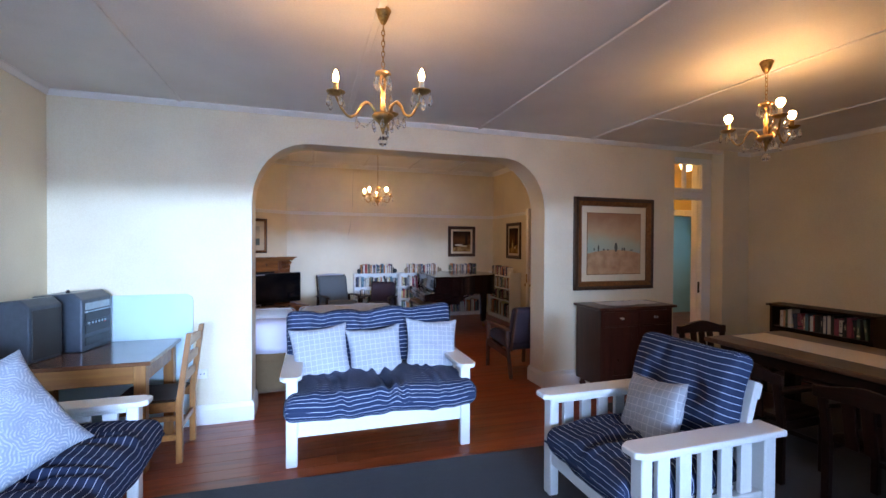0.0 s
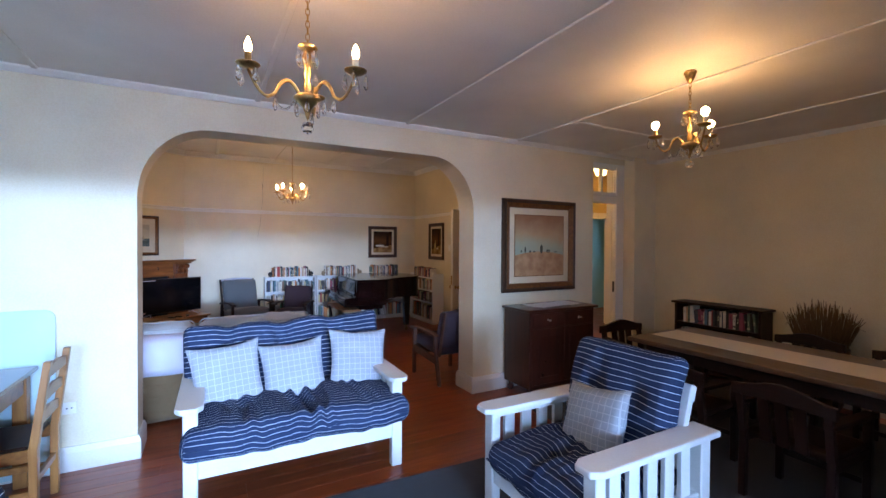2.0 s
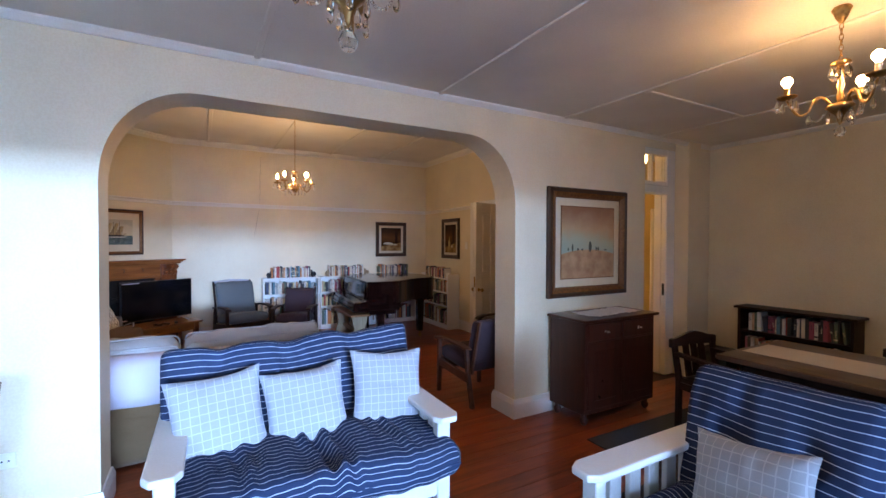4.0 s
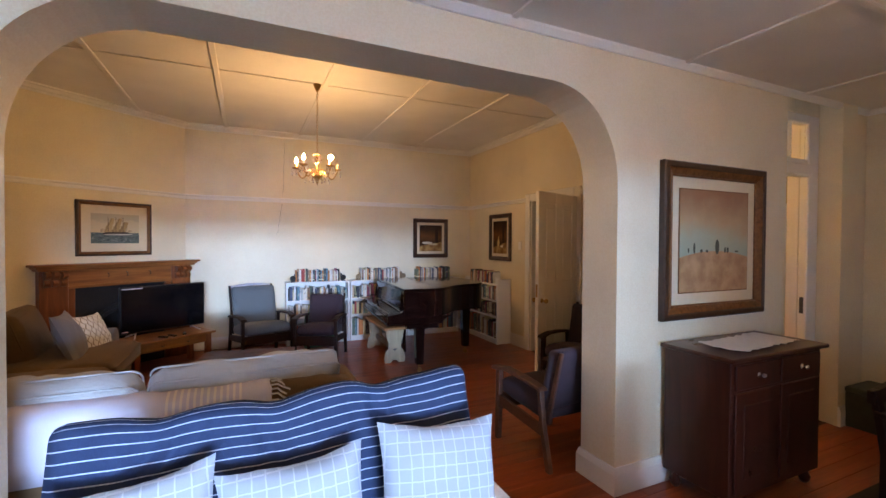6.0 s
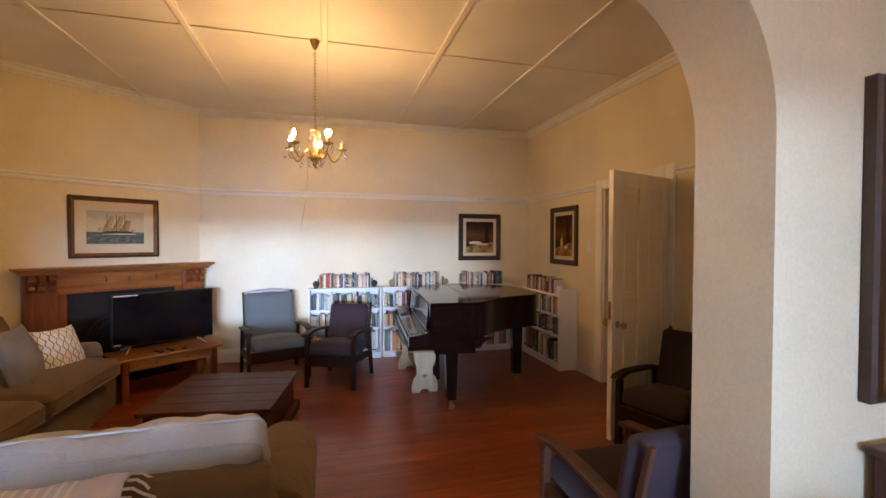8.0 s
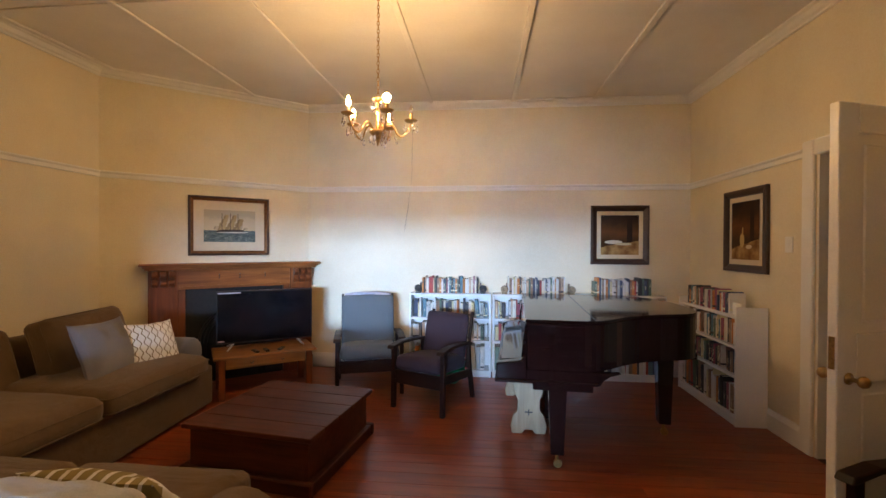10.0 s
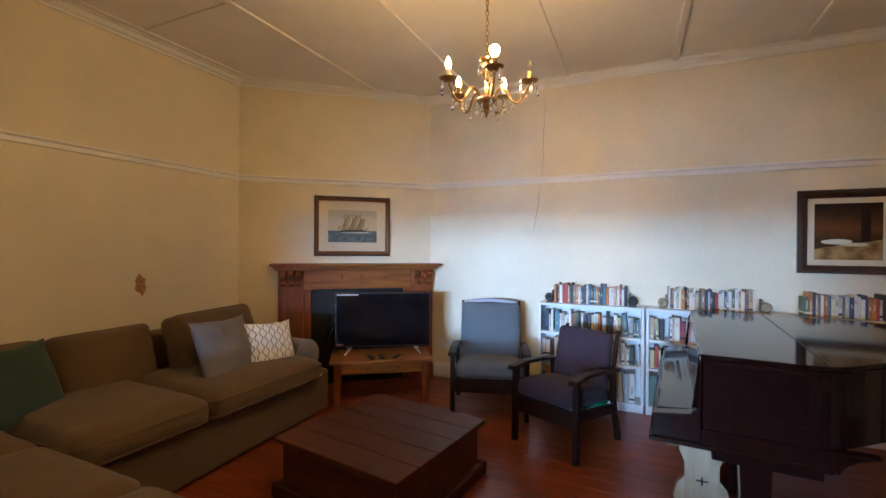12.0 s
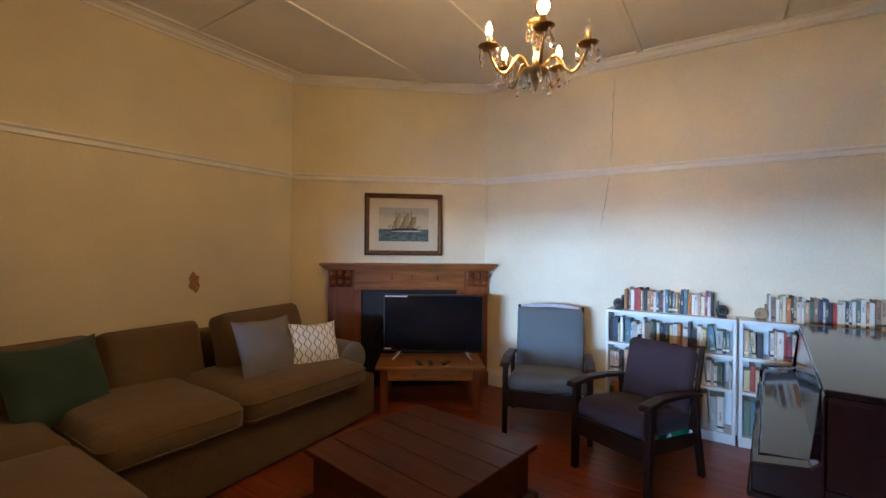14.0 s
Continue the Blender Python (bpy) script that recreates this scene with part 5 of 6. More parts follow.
ln = trel.math("LESS_THAN", trel.math("ABSOLUTE", trel.math("SUBTRACT", wv, 0.27)), 0.055)
trel.colour(trel.mix(ln, (0.72, 0.68, 0.60), (0.21, 0.15, 0.07)))
trel.bump(trel.noise(300, 2), 0.2, 0.003)
SL = pose(-0.93, 6.86, 0, 0, 0, 90)
loose_cushion("white cushion with a brown trellis print", 0.43, 0.41, 0.14, SL @ pose(0.57, -0.40, 0.645, -24, 3, -14), trel.m, 31)
loose_cushion("dove grey plain cushion", 0.50, 0.47, 0.15, SL @ pose(0.21, -0.34, 0.69, -22, 2, 6), LILAC_CLOTH, 32)
loose_cushion("dark green plain cushion", 0.52, 0.47, 0.16, SL @ pose(-0.87, -0.04, 0.675, -24, 0, 18), GREEN_CLOTH, 33)
gold = Mat("gold_bead_cushion_cotton", 0.9, spec=0.15)
gx, gy, gz = gold.axes()[:3]
gf = gold.math("LESS_THAN", gold.math("FRACT", gold.math("DIVIDE", gx, 0.045)), 0.7)
gold.colour(gold.mix(gold.math("MULTIPLY", gf, gold.math("GREATER_THAN", gz, 0.08)), (0.60, 0.56, 0.48), (0.22, 0.17, 0.06)))
loose_cushion("cream cushion with a gold patterned edge", 0.46, 0.34, 0.12, pose(0.97, 5.45, 0.645, -40, 0, 178), gold.m, 34)

# Chest used as a coffee table.
ct = thing("coffee_chest", "low square dark-stained plank chest used as a coffee table", "coffee table", pose(0.77, 7.08, 0, 0, 0, -8.5))
part("carcass", box(-0.415, 0.415, -0.415, 0.415, 0.05, 0.315, 0.005), TEAK, ct)
for k in range(5):
    y = -0.45 + 0.18 * k
    part("top_plank", box(-0.45, 0.45, y + 0.001, y + 0.179, 0.316, 0.347, 0.004), TEAK, ct)
for x0, x1, y0, y1 in ((-0.46, 0.46, -0.46, -0.416), (-0.46, 0.46, 0.416, 0.46), (-0.46, -0.416, -0.416, 0.416), (0.416, 0.46, -0.416, 0.416)):
    part("plinth", box(x0, x1, y0, y1, 0, 0.085, 0.008), TEAK, ct)

# Fireplace.
FP = Matrix.Translation((DP.x + 0.075 * DIAG.x, DP.y + 0.075 * DIAG.y, 0)) @ pose(0, 0, 0, 0, 0, 40)
fp = thing("fireplace", "stained pine fireplace surround with carved corbels", "fireplace", FP)
for s in (-1, 1):
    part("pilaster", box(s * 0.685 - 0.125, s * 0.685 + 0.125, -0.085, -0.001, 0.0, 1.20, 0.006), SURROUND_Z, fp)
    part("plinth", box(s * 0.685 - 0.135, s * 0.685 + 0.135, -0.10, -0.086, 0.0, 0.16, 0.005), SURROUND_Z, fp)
    for k in (-1, 0, 1):
        prof = []
        for j in range(9):
            a = math.pi * j / 8
            prof.append((-0.086 - 0.03 - 0.045 * math.sin(a) - 0.012 * (1 - j / 8), 1.195 - 0.085 * j / 8))
        for j in range(9):
            a = math.pi * j / 8
            prof.append((-0.086 - 0.014 - 0.034 * math.sin(a), 1.11 - 0.075 * j / 8))
        prof += [(-0.087, 1.03), (-0.087, 1.195)]
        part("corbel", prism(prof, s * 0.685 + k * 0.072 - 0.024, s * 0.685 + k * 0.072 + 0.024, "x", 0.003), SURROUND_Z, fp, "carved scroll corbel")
part("frieze", box(-0.56, 0.56, -0.07, -0.001, 1.00, 1.20, 0.004), SURROUND, fp)
part("frieze_moulding", box(-0.56, 0.56, -0.082, -0.071, 1.00, 1.03, 0.004), SURROUND, fp)
for s in (-1, 1):
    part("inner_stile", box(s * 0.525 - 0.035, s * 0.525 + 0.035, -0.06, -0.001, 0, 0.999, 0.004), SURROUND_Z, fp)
bm = box(-0.885, 0.885, -0.19, -0.001, 1.245, 1.270, 0.006)
box(-0.86, 0.86, -0.165, -0.001, 1.225, 1.2445, 0.006, 1, bm)
box(-0.84, 0.84, -0.14, -0.001, 1.2005, 1.2245, 0.006, 1, bm)
part("mantelshelf", bm, SURROUND, fp)
part("iron_insert", box(-0.49, 0.49, -0.03, -0.002, 0, 0.999, 0.004), SLATE, fp, "black cast-iron insert")
arc = [(0.30 * math.cos(math.pi * k / 20), 0.42 + 0.30 * math.sin(math.pi * k / 20)) for k in range(21)]
for k, r in enumerate((1.0, 1.12, 1.22)):
    part("insert_moulding", tube([(x * r, -0.036 - 0.006 * k, 0.42 + (z - 0.42) * r) for x, z in arc], 0.014, 6), SLATE, fp, smooth=True)
# Flat near-black panel in place of a recessed fire opening.
bm = prism([(0.29, 0.02)] + [(x * 0.97, 0.42 + (z - 0.42) * 0.97) for x, z in arc] + [(-0.29, 0.02)], -0.036, -0.031, "y")
part("fire_opening", bm, plain("opening_black", (0.004, 0.004, 0.004), 0.9), fp, "flat black fire opening")
for x in (-0.18, 0.02, 0.28):
    part("hook", tube([(x, -0.071, 1.15), (x, -0.095, 1.145), (x, -0.10, 1.12), (x, -0.085, 1.105)], 0.005, 6), BLACK, fp)


def art_ship(w, h):
    """A three-masted ship on a grey-green sea, in plain tones."""
    m = Mat("ship_print", 0.6)
    x, y, z = m.axes()[:3]
    u, v = m.math("DIVIDE", x, w), m.math("ADD", m.math("DIVIDE", z, h), 0.5)
    sky_c = m.ramp(m.math("ADD", v, m.math("MULTIPLY", m.noise(14, 5), 0.4)), [(0.5, (0.56, 0.47, 0.29)), (0.9, (0.52, 0.44, 0.29)), (1.2, (0.42, 0.37, 0.26))])
    sea = m.ramp(m.noise(30, 6, m.mapped((1, 1, 4))), [(0.35, (0.03, 0.055, 0.055)), (0.6, (0.11, 0.15, 0.14)), (0.75, (0.45, 0.43, 0.36))])
    col = m.mix(m.math("LESS_THAN", v, 0.36), sky_c, sea)
    sails = [(cx + 0.03 * r, 0.44 + 0.115 * r, 0.086 - 0.013 * r, 0.072, (0.40 - 0.04 * k, 0.29 - 0.035 * k, 0.13 - 0.02 * k)) for k, cx in enumerate((-0.17, -0.01, 0.14)) for r in range(4 - (k == 2))]
    jibs = [(0.25, 0.47, 0.05, 0.07, (0.55, 0.45, 0.28)), (0.30, 0.42, 0.04, 0.04, (0.42, 0.34, 0.2)), (-0.27, 0.44, 0.045, 0.06, (0.45, 0.36, 0.22))]
    hull = [(0.0, 0.345, 0.27, 0.05, (0.045, 0.03, 0.018)), (0.05, 0.30, 0.30, 0.022, (0.50, 0.50, 0.44))]
    for cx, cv, rx_, rv, c in sails + jibs + hull:
        dx, dz = m.math("DIVIDE", m.math("SUBTRACT", u, cx), rx_), m.math("DIVIDE", m.math("SUBTRACT", v, cv), rv)
        dx = m.math("SUBTRACT", dx, m.math("MULTIPLY", dz, 0.25))
        d4 = m.math("ADD", m.math("POWER", m.math("ABSOLUTE", dx), 3.0), m.math("POWER", m.math("ABSOLUTE", dz), 3.0))
        shade = m.mix(m.math("MULTIPLY", m.math("LESS_THAN", dx, -0.2), 0.5), c, tuple(k * 0.45 for k in c))
        col = m.mix(m.math("LESS_THAN", d4, m.math("ADD", 0.6, m.math("MULTIPLY", m.noise(70, 2), 0.6))), col, shade)
    for cx in (-0.16, 0.0, 0.15):
        col = m.mix(m.math("MULTIPLY", m.math("LESS_THAN", m.math("ABSOLUTE", m.math("SUBTRACT", u, cx)), 0.006), m.math("MULTIPLY", m.math("GREATER_THAN", v, 0.38), m.math("LESS_THAN", v, 0.90))), col, (0.08, 0.05, 0.03))
    m.colour(col)
    return m.m


def art_dusk(seed):
    def art(w, h):
        """Dark rust evening scene with a pale patch low down."""
        m = Mat("dusk_print", 0.7, spec=0.1)
        x, y, z = m.axes()[:3]
        v = m.math("ADD", m.math("DIVIDE", z, h), 0.5)
        u = m.math("DIVIDE", x, w)
        n = m.math("SUBTRACT", m.noise(6.0 + seed, 4), 0.5)
        col = m.ramp(m.math("ADD", v, m.math("MULTIPLY", n, 0.4)), [(0.35, (0.05, 0.022, 0.008)), (0.55, (0.12, 0.045, 0.013)), (0.8, (0.045, 0.018, 0.007)), (1.0, (0.02, 0.010, 0.005))])
        col = m.mix(m.math("LESS_THAN", m.math("ABSOLUTE", m.math("SUBTRACT", u, 0.26)), 0.07), col, (0.025, 0.011, 0.006))
        edge = m.math("ADD", m.math("MULTIPLY", u, 0.16), m.math("MULTIPLY", n, 0.10))
        table = m.math("LESS_THAN", v, m.math("ADD", 0.27, edge))
        col = m.mix(table, col, m.ramp(m.noise(9, 3), [(0.35, (0.16, 0.075, 0.02)), (0.65, (0.40, 0.25, 0.09))]))
        shapes = ((-0.10, 0.33, 0.09, 0.13, (0.50, 0.36, 0.13)), (-0.08, 0.50, 0.03, 0.07, (0.42, 0.28, 0.09)), (0.14, 0.22, 0.12, 0.04, (0.60, 0.50, 0.32))) if seed else ((-0.16, 0.32, 0.26, 0.05, (0.60, 0.55, 0.43)), (0.10, 0.27, 0.22, 0.035, (0.50, 0.42, 0.27)))
        for cx, cv, rx_, rv, c in shapes:
            dx, dz = m.math("DIVIDE", m.math("SUBTRACT", u, cx), rx_), m.math("DIVIDE", m.math("SUBTRACT", v, cv), rv)
            hit = m.math("LESS_THAN", m.math("ADD", m.math("MULTIPLY", dx, dx), m.math("MULTIPLY", dz, dz)), m.math("ADD", 0.8, n))
            col = m.mix(hit, col, c)
        m.colour(col)
        return m.m
    return art


def on_diag(s, off, z):
    """A pose on the chimney breast: s along it from its middle, off in front of it."""
    p = DP + DIAG * s + DN * off
    return pose(p.x, p.y, z, 0, 0, 40)


framed("picture", "dark-framed print of a sailing ship with a wide cream mount", 0.80, 0.635, on_diag(0.01, 0.004, 1.665), 0.05, 0.095, art_ship, FRAME_DARK, bevel=GILT)
framed("picture", "dark-framed evening print hanging on the end wall", 0.635, 0.665, pose(3.665, YE - 0.003, 1.59), 0.065, 0.045, art_dusk(0), FRAME_DARK)
framed("picture", "dark-framed evening still life on the side wall", 0.615, 0.73, pose(XR2 - 0.003, 8.19, 1.605, 0, 0, -90), 0.065, 0.045, art_dusk(1), FRAME_DARK)

# Television on its low pine table.
TT = pose(0.045, 8.20, 0, 0, 0, 35.4)
tt = thing("television_table", "low honey pine table with a drawer", "table", TT)
part("tabletop", box(-0.47, 0.47, -0.02, 0.48, 0.385, 0.412, 0.006), PINE, tt)
for x in (-0.43, 0.37):
    for y in (0.015, 0.40):
        part("leg", box(x, x + 0.06, y, y + 0.06, 0, 0.385, 0.005), SURROUND_Z, tt)
dr = part("drawer", box(-0.365, 0.365, 0.02, 0.04, 0.285, 0.384, 0.004), PINE, tt)
for x in (-0.14, 0.14):
    part("drawer_pull", tube([(x - 0.015, 0.019, 0.34), (x, 0.0, 0.325), (x + 0.015, 0.019, 0.34)], 0.004, 6), BLACK, dr)
part("apron", box(-0.365, 0.365, 0.42, 0.44, 0.285, 0.384), PINE, tt)
for x in (-0.40, 0.385):
    part("apron", box(x, x + 0.02, 0.076, 0.399, 0.285, 0.384), PINE, tt)
tv = thing("television", "flat black television on two splayed metal feet", "television", pose(-0.10, 8.445, 0.413, 0, 0, 32))
part("bezel", box(-0.46, 0.46, 0.0, 0.05, 0.055, 0.585, 0.006), BLACK, tv)
part("screen", box(-0.448, 0.448, -0.004, -0.0005, 0.072, 0.574), SCREEN, tv, "dark glossy screen")
part("sticker", box(-0.445, -0.24, -0.006, -0.0045, 0.560, 0.572), plain("silver_sticker", (0.55, 0.5, 0.55), 0.3), tv)
part("sticker", box(-0.445, -0.385, -0.006, -0.0045, 0.078, 0.092), plain("pink_sticker", (0.6, 0.4, 0.42), 0.4), tv)
for s in (-1, 1):
    for d in (-1, 1):
        part("foot", tube([(s * 0.30, 0.025, 0.057), (s * 0.33, 0.025 + 0.06 * d, 0.03), (s * 0.36, 0.025 + 0.12 * d, 0.007)], [0.008, 0.009, 0.008], 6), SILVER, tv, "bright metal foot")
for k, (x, a) in enumerate(((-0.10, 15), (0.0, 5), (0.14, -28))):
    rc = thing("remote_control", "slim black remote control on the television table", "remote", TT @ pose(x, 0.09, 0.4125, 0, 0, a), "remote controls")
    part("case", box(-0.02, 0.02, -0.06, 0.06, 0, 0.018, 0.005), BLACK, rc)
    for j in range(4):
        part("button", box(-0.010, 0.010, -0.045 + 0.024 * j, -0.032 + 0.024 * j, 0.0182, 0.0205), GUNMETAL, rc)


# Upholstered wooden armchairs.
def easy_chair(name, label, m, cover, back_h, w=0.56, crest=False, wood_m=DARK_WOOD, group=""):
    th = thing(name, label, "armchair", m, group)
    hw = w / 2
    for s in (-1, 1):
        x = s * (hw - 0.02)
        part("front_leg", prism([(-0.03, 0), (0.01, 0), (0.028, 0.55), (-0.022, 0.55)], x - 0.019, x + 0.019, "x", 0.004), wood_m, th)
        part("back_leg", prism([(0.56, 0), (0.60, 0), (0.53, 0.30), (0.50, 0.55), (0.465, 0.55), (0.49, 0.30)], x - 0.018, x + 0.018, "x", 0.004), wood_m, th)
        pts = [(-0.07, 0.535), (-0.05, 0.565), (0.10, 0.585), (0.30, 0.575), (0.50, 0.55), (0.53, 0.53), (0.50, 0.525), (0.30, 0.548), (0.10, 0.558), (-0.04, 0.535)]
        part("arm_rest", prism(pts, x - 0.035, x + 0.035, "x", 0.007), wood_m, th)
        part("side_rail", prism([(0.0, 0.27), (0.52, 0.22), (0.52, 0.29), (0.0, 0.35)], x - 0.013, x + 0.013, "x", 0.003), wood_m, th)
    part("front_rail", box(-hw + 0.04, hw - 0.04, -0.02, 0.005, 0.225, 0.345, 0.004), wood_m, th)
    bm = moved(soft_box(w - 0.085, 0.54, 0.12, 0.045, (14, 12, 4), 0.03, 0.005, (), 3, 4.0), pose(0, 0.235, 0.385, -6))
    part("seat_cushion", bm, cover, th, smooth=True)
    L = back_h - 0.36
    bm = moved(soft_box(w - 0.10, L, 0.095, 0.04, (14, 12, 4), 0.02, 0.004, (), 5, 4.0), pose(0, 0.46 + 0.11 * L, 0.37 + L / 2, 76))
    part("backrest", bm, cover, th, smooth=True)
    tilt = math.tan(radians(14))
    for s in (-1, 1):
        x = s * (hw - 0.055)
        bm = prism([(0.50, 0.30), (0.535, 0.30), (0.535 + tilt * (back_h - 0.3), back_h + 0.01), (0.51 + tilt * (back_h - 0.3), back_h + 0.01)], x - 0.012, x + 0.012, "x", 0.003)
        part("back_post", bm, wood_m, th)
    if crest:
        n = 12
        ww = w - 0.13
        outl = [(-ww / 2 + ww * k / n, back_h - 0.03 + 0.055 * math.sin(math.pi * k / n) ** 0.8) for k in range(n + 1)] + [(ww / 2, back_h - 0.06), (-ww / 2, back_h - 0.06)]
        y = 0.515 + tilt * (back_h - 0.3)
        part("crest_rail", prism(outl, y - 0.012, y + 0.012, "y", 0.003), wood_m, th)
    return th


easy_chair("upholstered_armchair", "grey upholstered wooden armchair with a tall back", pose(1.035, 8.30, 0, 0, 0, 17), GREY_CLOTH, 0.91, 0.66, True)
easy_chair("upholstered_armchair", "plum upholstered dark wooden armchair by the bookcase", pose(1.565, 7.93, 0, 0, 0, -24), PLUM_CLOTH, 0.80, 0.55)
easy_chair("upholstered_armchair", "plum upholstered armchair with its back to the arch wall", pose(2.84, 5.27, 0, 0, 0, 183), PLUM_CLOTH, 0.80, 0.56, wood_m=wood("worn_chair_wood", (0.03, 0.010, 0.005), (0.10, 0.034, 0.013), 0.4, "x"))
easy_chair("upholstered_armchair", "dark wooden armchair standing in front of the open door", pose(3.70, 5.80, 0, 0, 0, -70), PLUM_CLOTH, 0.84, 0.56)

CHAIR = pose(1.035, 8.30, 0, 0, 0, 17)
cl = thing("chair_back_cloth", "pale lilac cloth draped over the grey armchair's crest", "cloth", CHAIR)
bm = bmesh.new()
rows_c = []
for i in range(25):
    u = -1 + 2 * i / 24
    sag = 0.016 * (1 - u * u)
    fold = 0.004 * math.sin(i * 1.9)
    rows_c.append([bm.verts.new((u * 0.255, 0.667 + dy + fold, 0.937 + dz - 0.022 * u * u + (sag if dz < 0 else 0))) for dy, dz in ((-0.034, -0.040), (-0.030, -0.012), (-0.012, 0.005), (0.012, 0.005), (0.030, -0.012), (0.034, -0.06))])
for p, q in zip(rows_c, rows_c[1:]):
    for j in range(5):
        bm.faces.new((p[j], q[j], q[j + 1], p[j + 1]))
bmesh.ops.recalc_face_normals(bm, faces=bm.faces)
bmesh.ops.solidify(bm, geom=bm.faces[:], thickness=0.003)
part("cloth", bm, cloth("lilac_lace_cotton", (0.52, 0.50, 0.58), weave=300), cl, smooth=True)

gb = thing("plastic_bag", "crumpled green plastic bag behind the armchair", "bag", pose(1.72, 8.62, 0, 0, 0, 20))
bm = soft_box(0.40, 0.30, 0.50, 0.10, (12, 10, 10), 0.02, 0.05, (), 40, 7.0)
part("bag", moved(bm, pose(0, 0, 0.30)), plain("green_plastic", (0.012, 0.16, 0.07), 0.3, mottled=0.3, scale=12, bump=0.5), gb)

# ---- bookcases and books ----
def bookcase(label, x0, x1, y0, y1, levels, h, posts=()):
    """White open bookcase, open towards -y; levels are the heights of the shelf boards' undersides."""
    th = thing("bookcase", label, "bookcase", pose(0, 0, 0))
    t = 0.022
    part("side", box(x0, x0 + t, y0, y1, 0, h - t, 0.002), SHELF_WHITE, th)
    part("side", box(x1 - t, x1, y0, y1, 0, h - t, 0.002), SHELF_WHITE, th)
    part("top", box(x0, x1, y0, y1, h - t + 0.0005, h, 0.002), SHELF_WHITE, th)
    for z in levels:
        part("shelf", box(x0 + t, x1 - t, y0 + 0.004, y1 - 0.01, z - t, z, 0.002), SHELF_WHITE, th)
    part("kick_board", box(x0 + t, x1 - t, y0 + 0.01, y0 + 0.025, 0, levels[0] - t), SHELF_WHITE, th)
    part("back_panel", box(x0 + t, x1 - t, y1 - 0.009, y1 - 0.002, 0.02, h - t), SHELF_WHITE, th)
    return th


SPINES = tuple(tuple(0.03 + v * 0.92 if i % 3 else v for v in c) for i, c in enumerate(((0.66, 0.61, 0.50), (0.04, 0.06, 0.12), (0.40, 0.045, 0.035), (0.74, 0.72, 0.67), (0.03, 0.03, 0.035), (0.08, 0.19, 0.24), (0.52, 0.20, 0.06), (0.72, 0.70, 0.66), (0.30, 0.06, 0.10), (0.62, 0.55, 0.30), (0.02, 0.02, 0.02), (0.28, 0.17, 0.10), (0.70, 0.66, 0.58), (0.10, 0.16, 0.11), (0.55, 0.36, 0.22), (0.42, 0.44, 0.42))))
bk_m = Mat("book_cloth_and_paper_covers", 0.55, spec=0.25)
info = bk_m.node("ShaderNodeObjectInfo").outputs["Random"]
cover_c = bk_m.ramp(info, [(k / len(SPINES), c) for k, c in enumerate(SPINES)], True)
bx, by, bz = bk_m.axes()[:3]
r2 = bk_m.math("FRACT", bk_m.math("MULTIPLY", info, 57.0))
r3 = bk_m.math("FRACT", bk_m.math("MULTIPLY", info, 131.0))
title = bk_m.math("LESS_THAN", bk_m.math("ABSOLUTE", bk_m.math("SUBTRACT", bz, bk_m.math("ADD", 0.08, bk_m.math("MULTIPLY", r2, 0.06)))), bk_m.math("ADD", 0.012, bk_m.math("MULTIPLY", r3, 0.035)))
letters = bk_m.math("GREATER_THAN", bk_m.noise(220, 1, bk_m.mapped((1, 1, 0.5))), 0.52)
narrow = bk_m.math("LESS_THAN", bk_m.math("ABSOLUTE", bx), 0.006)
mark = bk_m.math("MULTIPLY", bk_m.math("MULTIPLY", title, letters), narrow)
band = bk_m.math("MULTIPLY", bk_m.math("LESS_THAN", bk_m.math("ABSOLUTE", bk_m.math("SUBTRACT", bz, 0.03)), 0.008), bk_m.math("GREATER_THAN", r3, 0.5))
tint = bk_m.mix(bk_m.math("GREATER_THAN", r2, 0.5), (0.75, 0.68, 0.45), (0.05, 0.05, 0.06))
bk_m.colour(bk_m.mix(bk_m.math("MAXIMUM", mark, band), cover_c, tint))
bk_m.rough(r2, 0.3, 0.7)
COVER = bk_m.m

book_meshes = {}


def book_mesh(w, d, h):
    key = (round(w, 3), round(d, 2), round(h, 2))
    if key not in book_meshes:
        w, d, h = key
        bm = bmesh.new()
        t = 0.0022
        box(-w / 2, -w / 2 + t, 0.003, d, 0, h, bm=bm)
        box(w / 2 - t, w / 2, 0.003, d, 0, h, bm=bm)
        prism([(-w / 2, 0.003), (-w / 4, 0.0), (w / 4, 0.0), (w / 2, 0.003), (w / 2, 0.006), (-w / 2, 0.006)], 0, h, bm=bm)
        n = len(bm.faces)
        box(-w / 2 + t, w / 2 - t, 0.006, d - 0.004, 0.003, h - 0.004, bm=bm)
        bm.faces.ensure_lookup_table()
        for f in bm.faces[n:]:
            f.material_index = 1
        me = bpy.data.meshes.new("book")
        bm.to_mesh(me)
        bm.free()
        me.materials.append(COVER)
        me.materials.append(PAPER)
        book_meshes[key] = me
    return book_meshes[key]


brng = random.Random(21)
joined_books = []


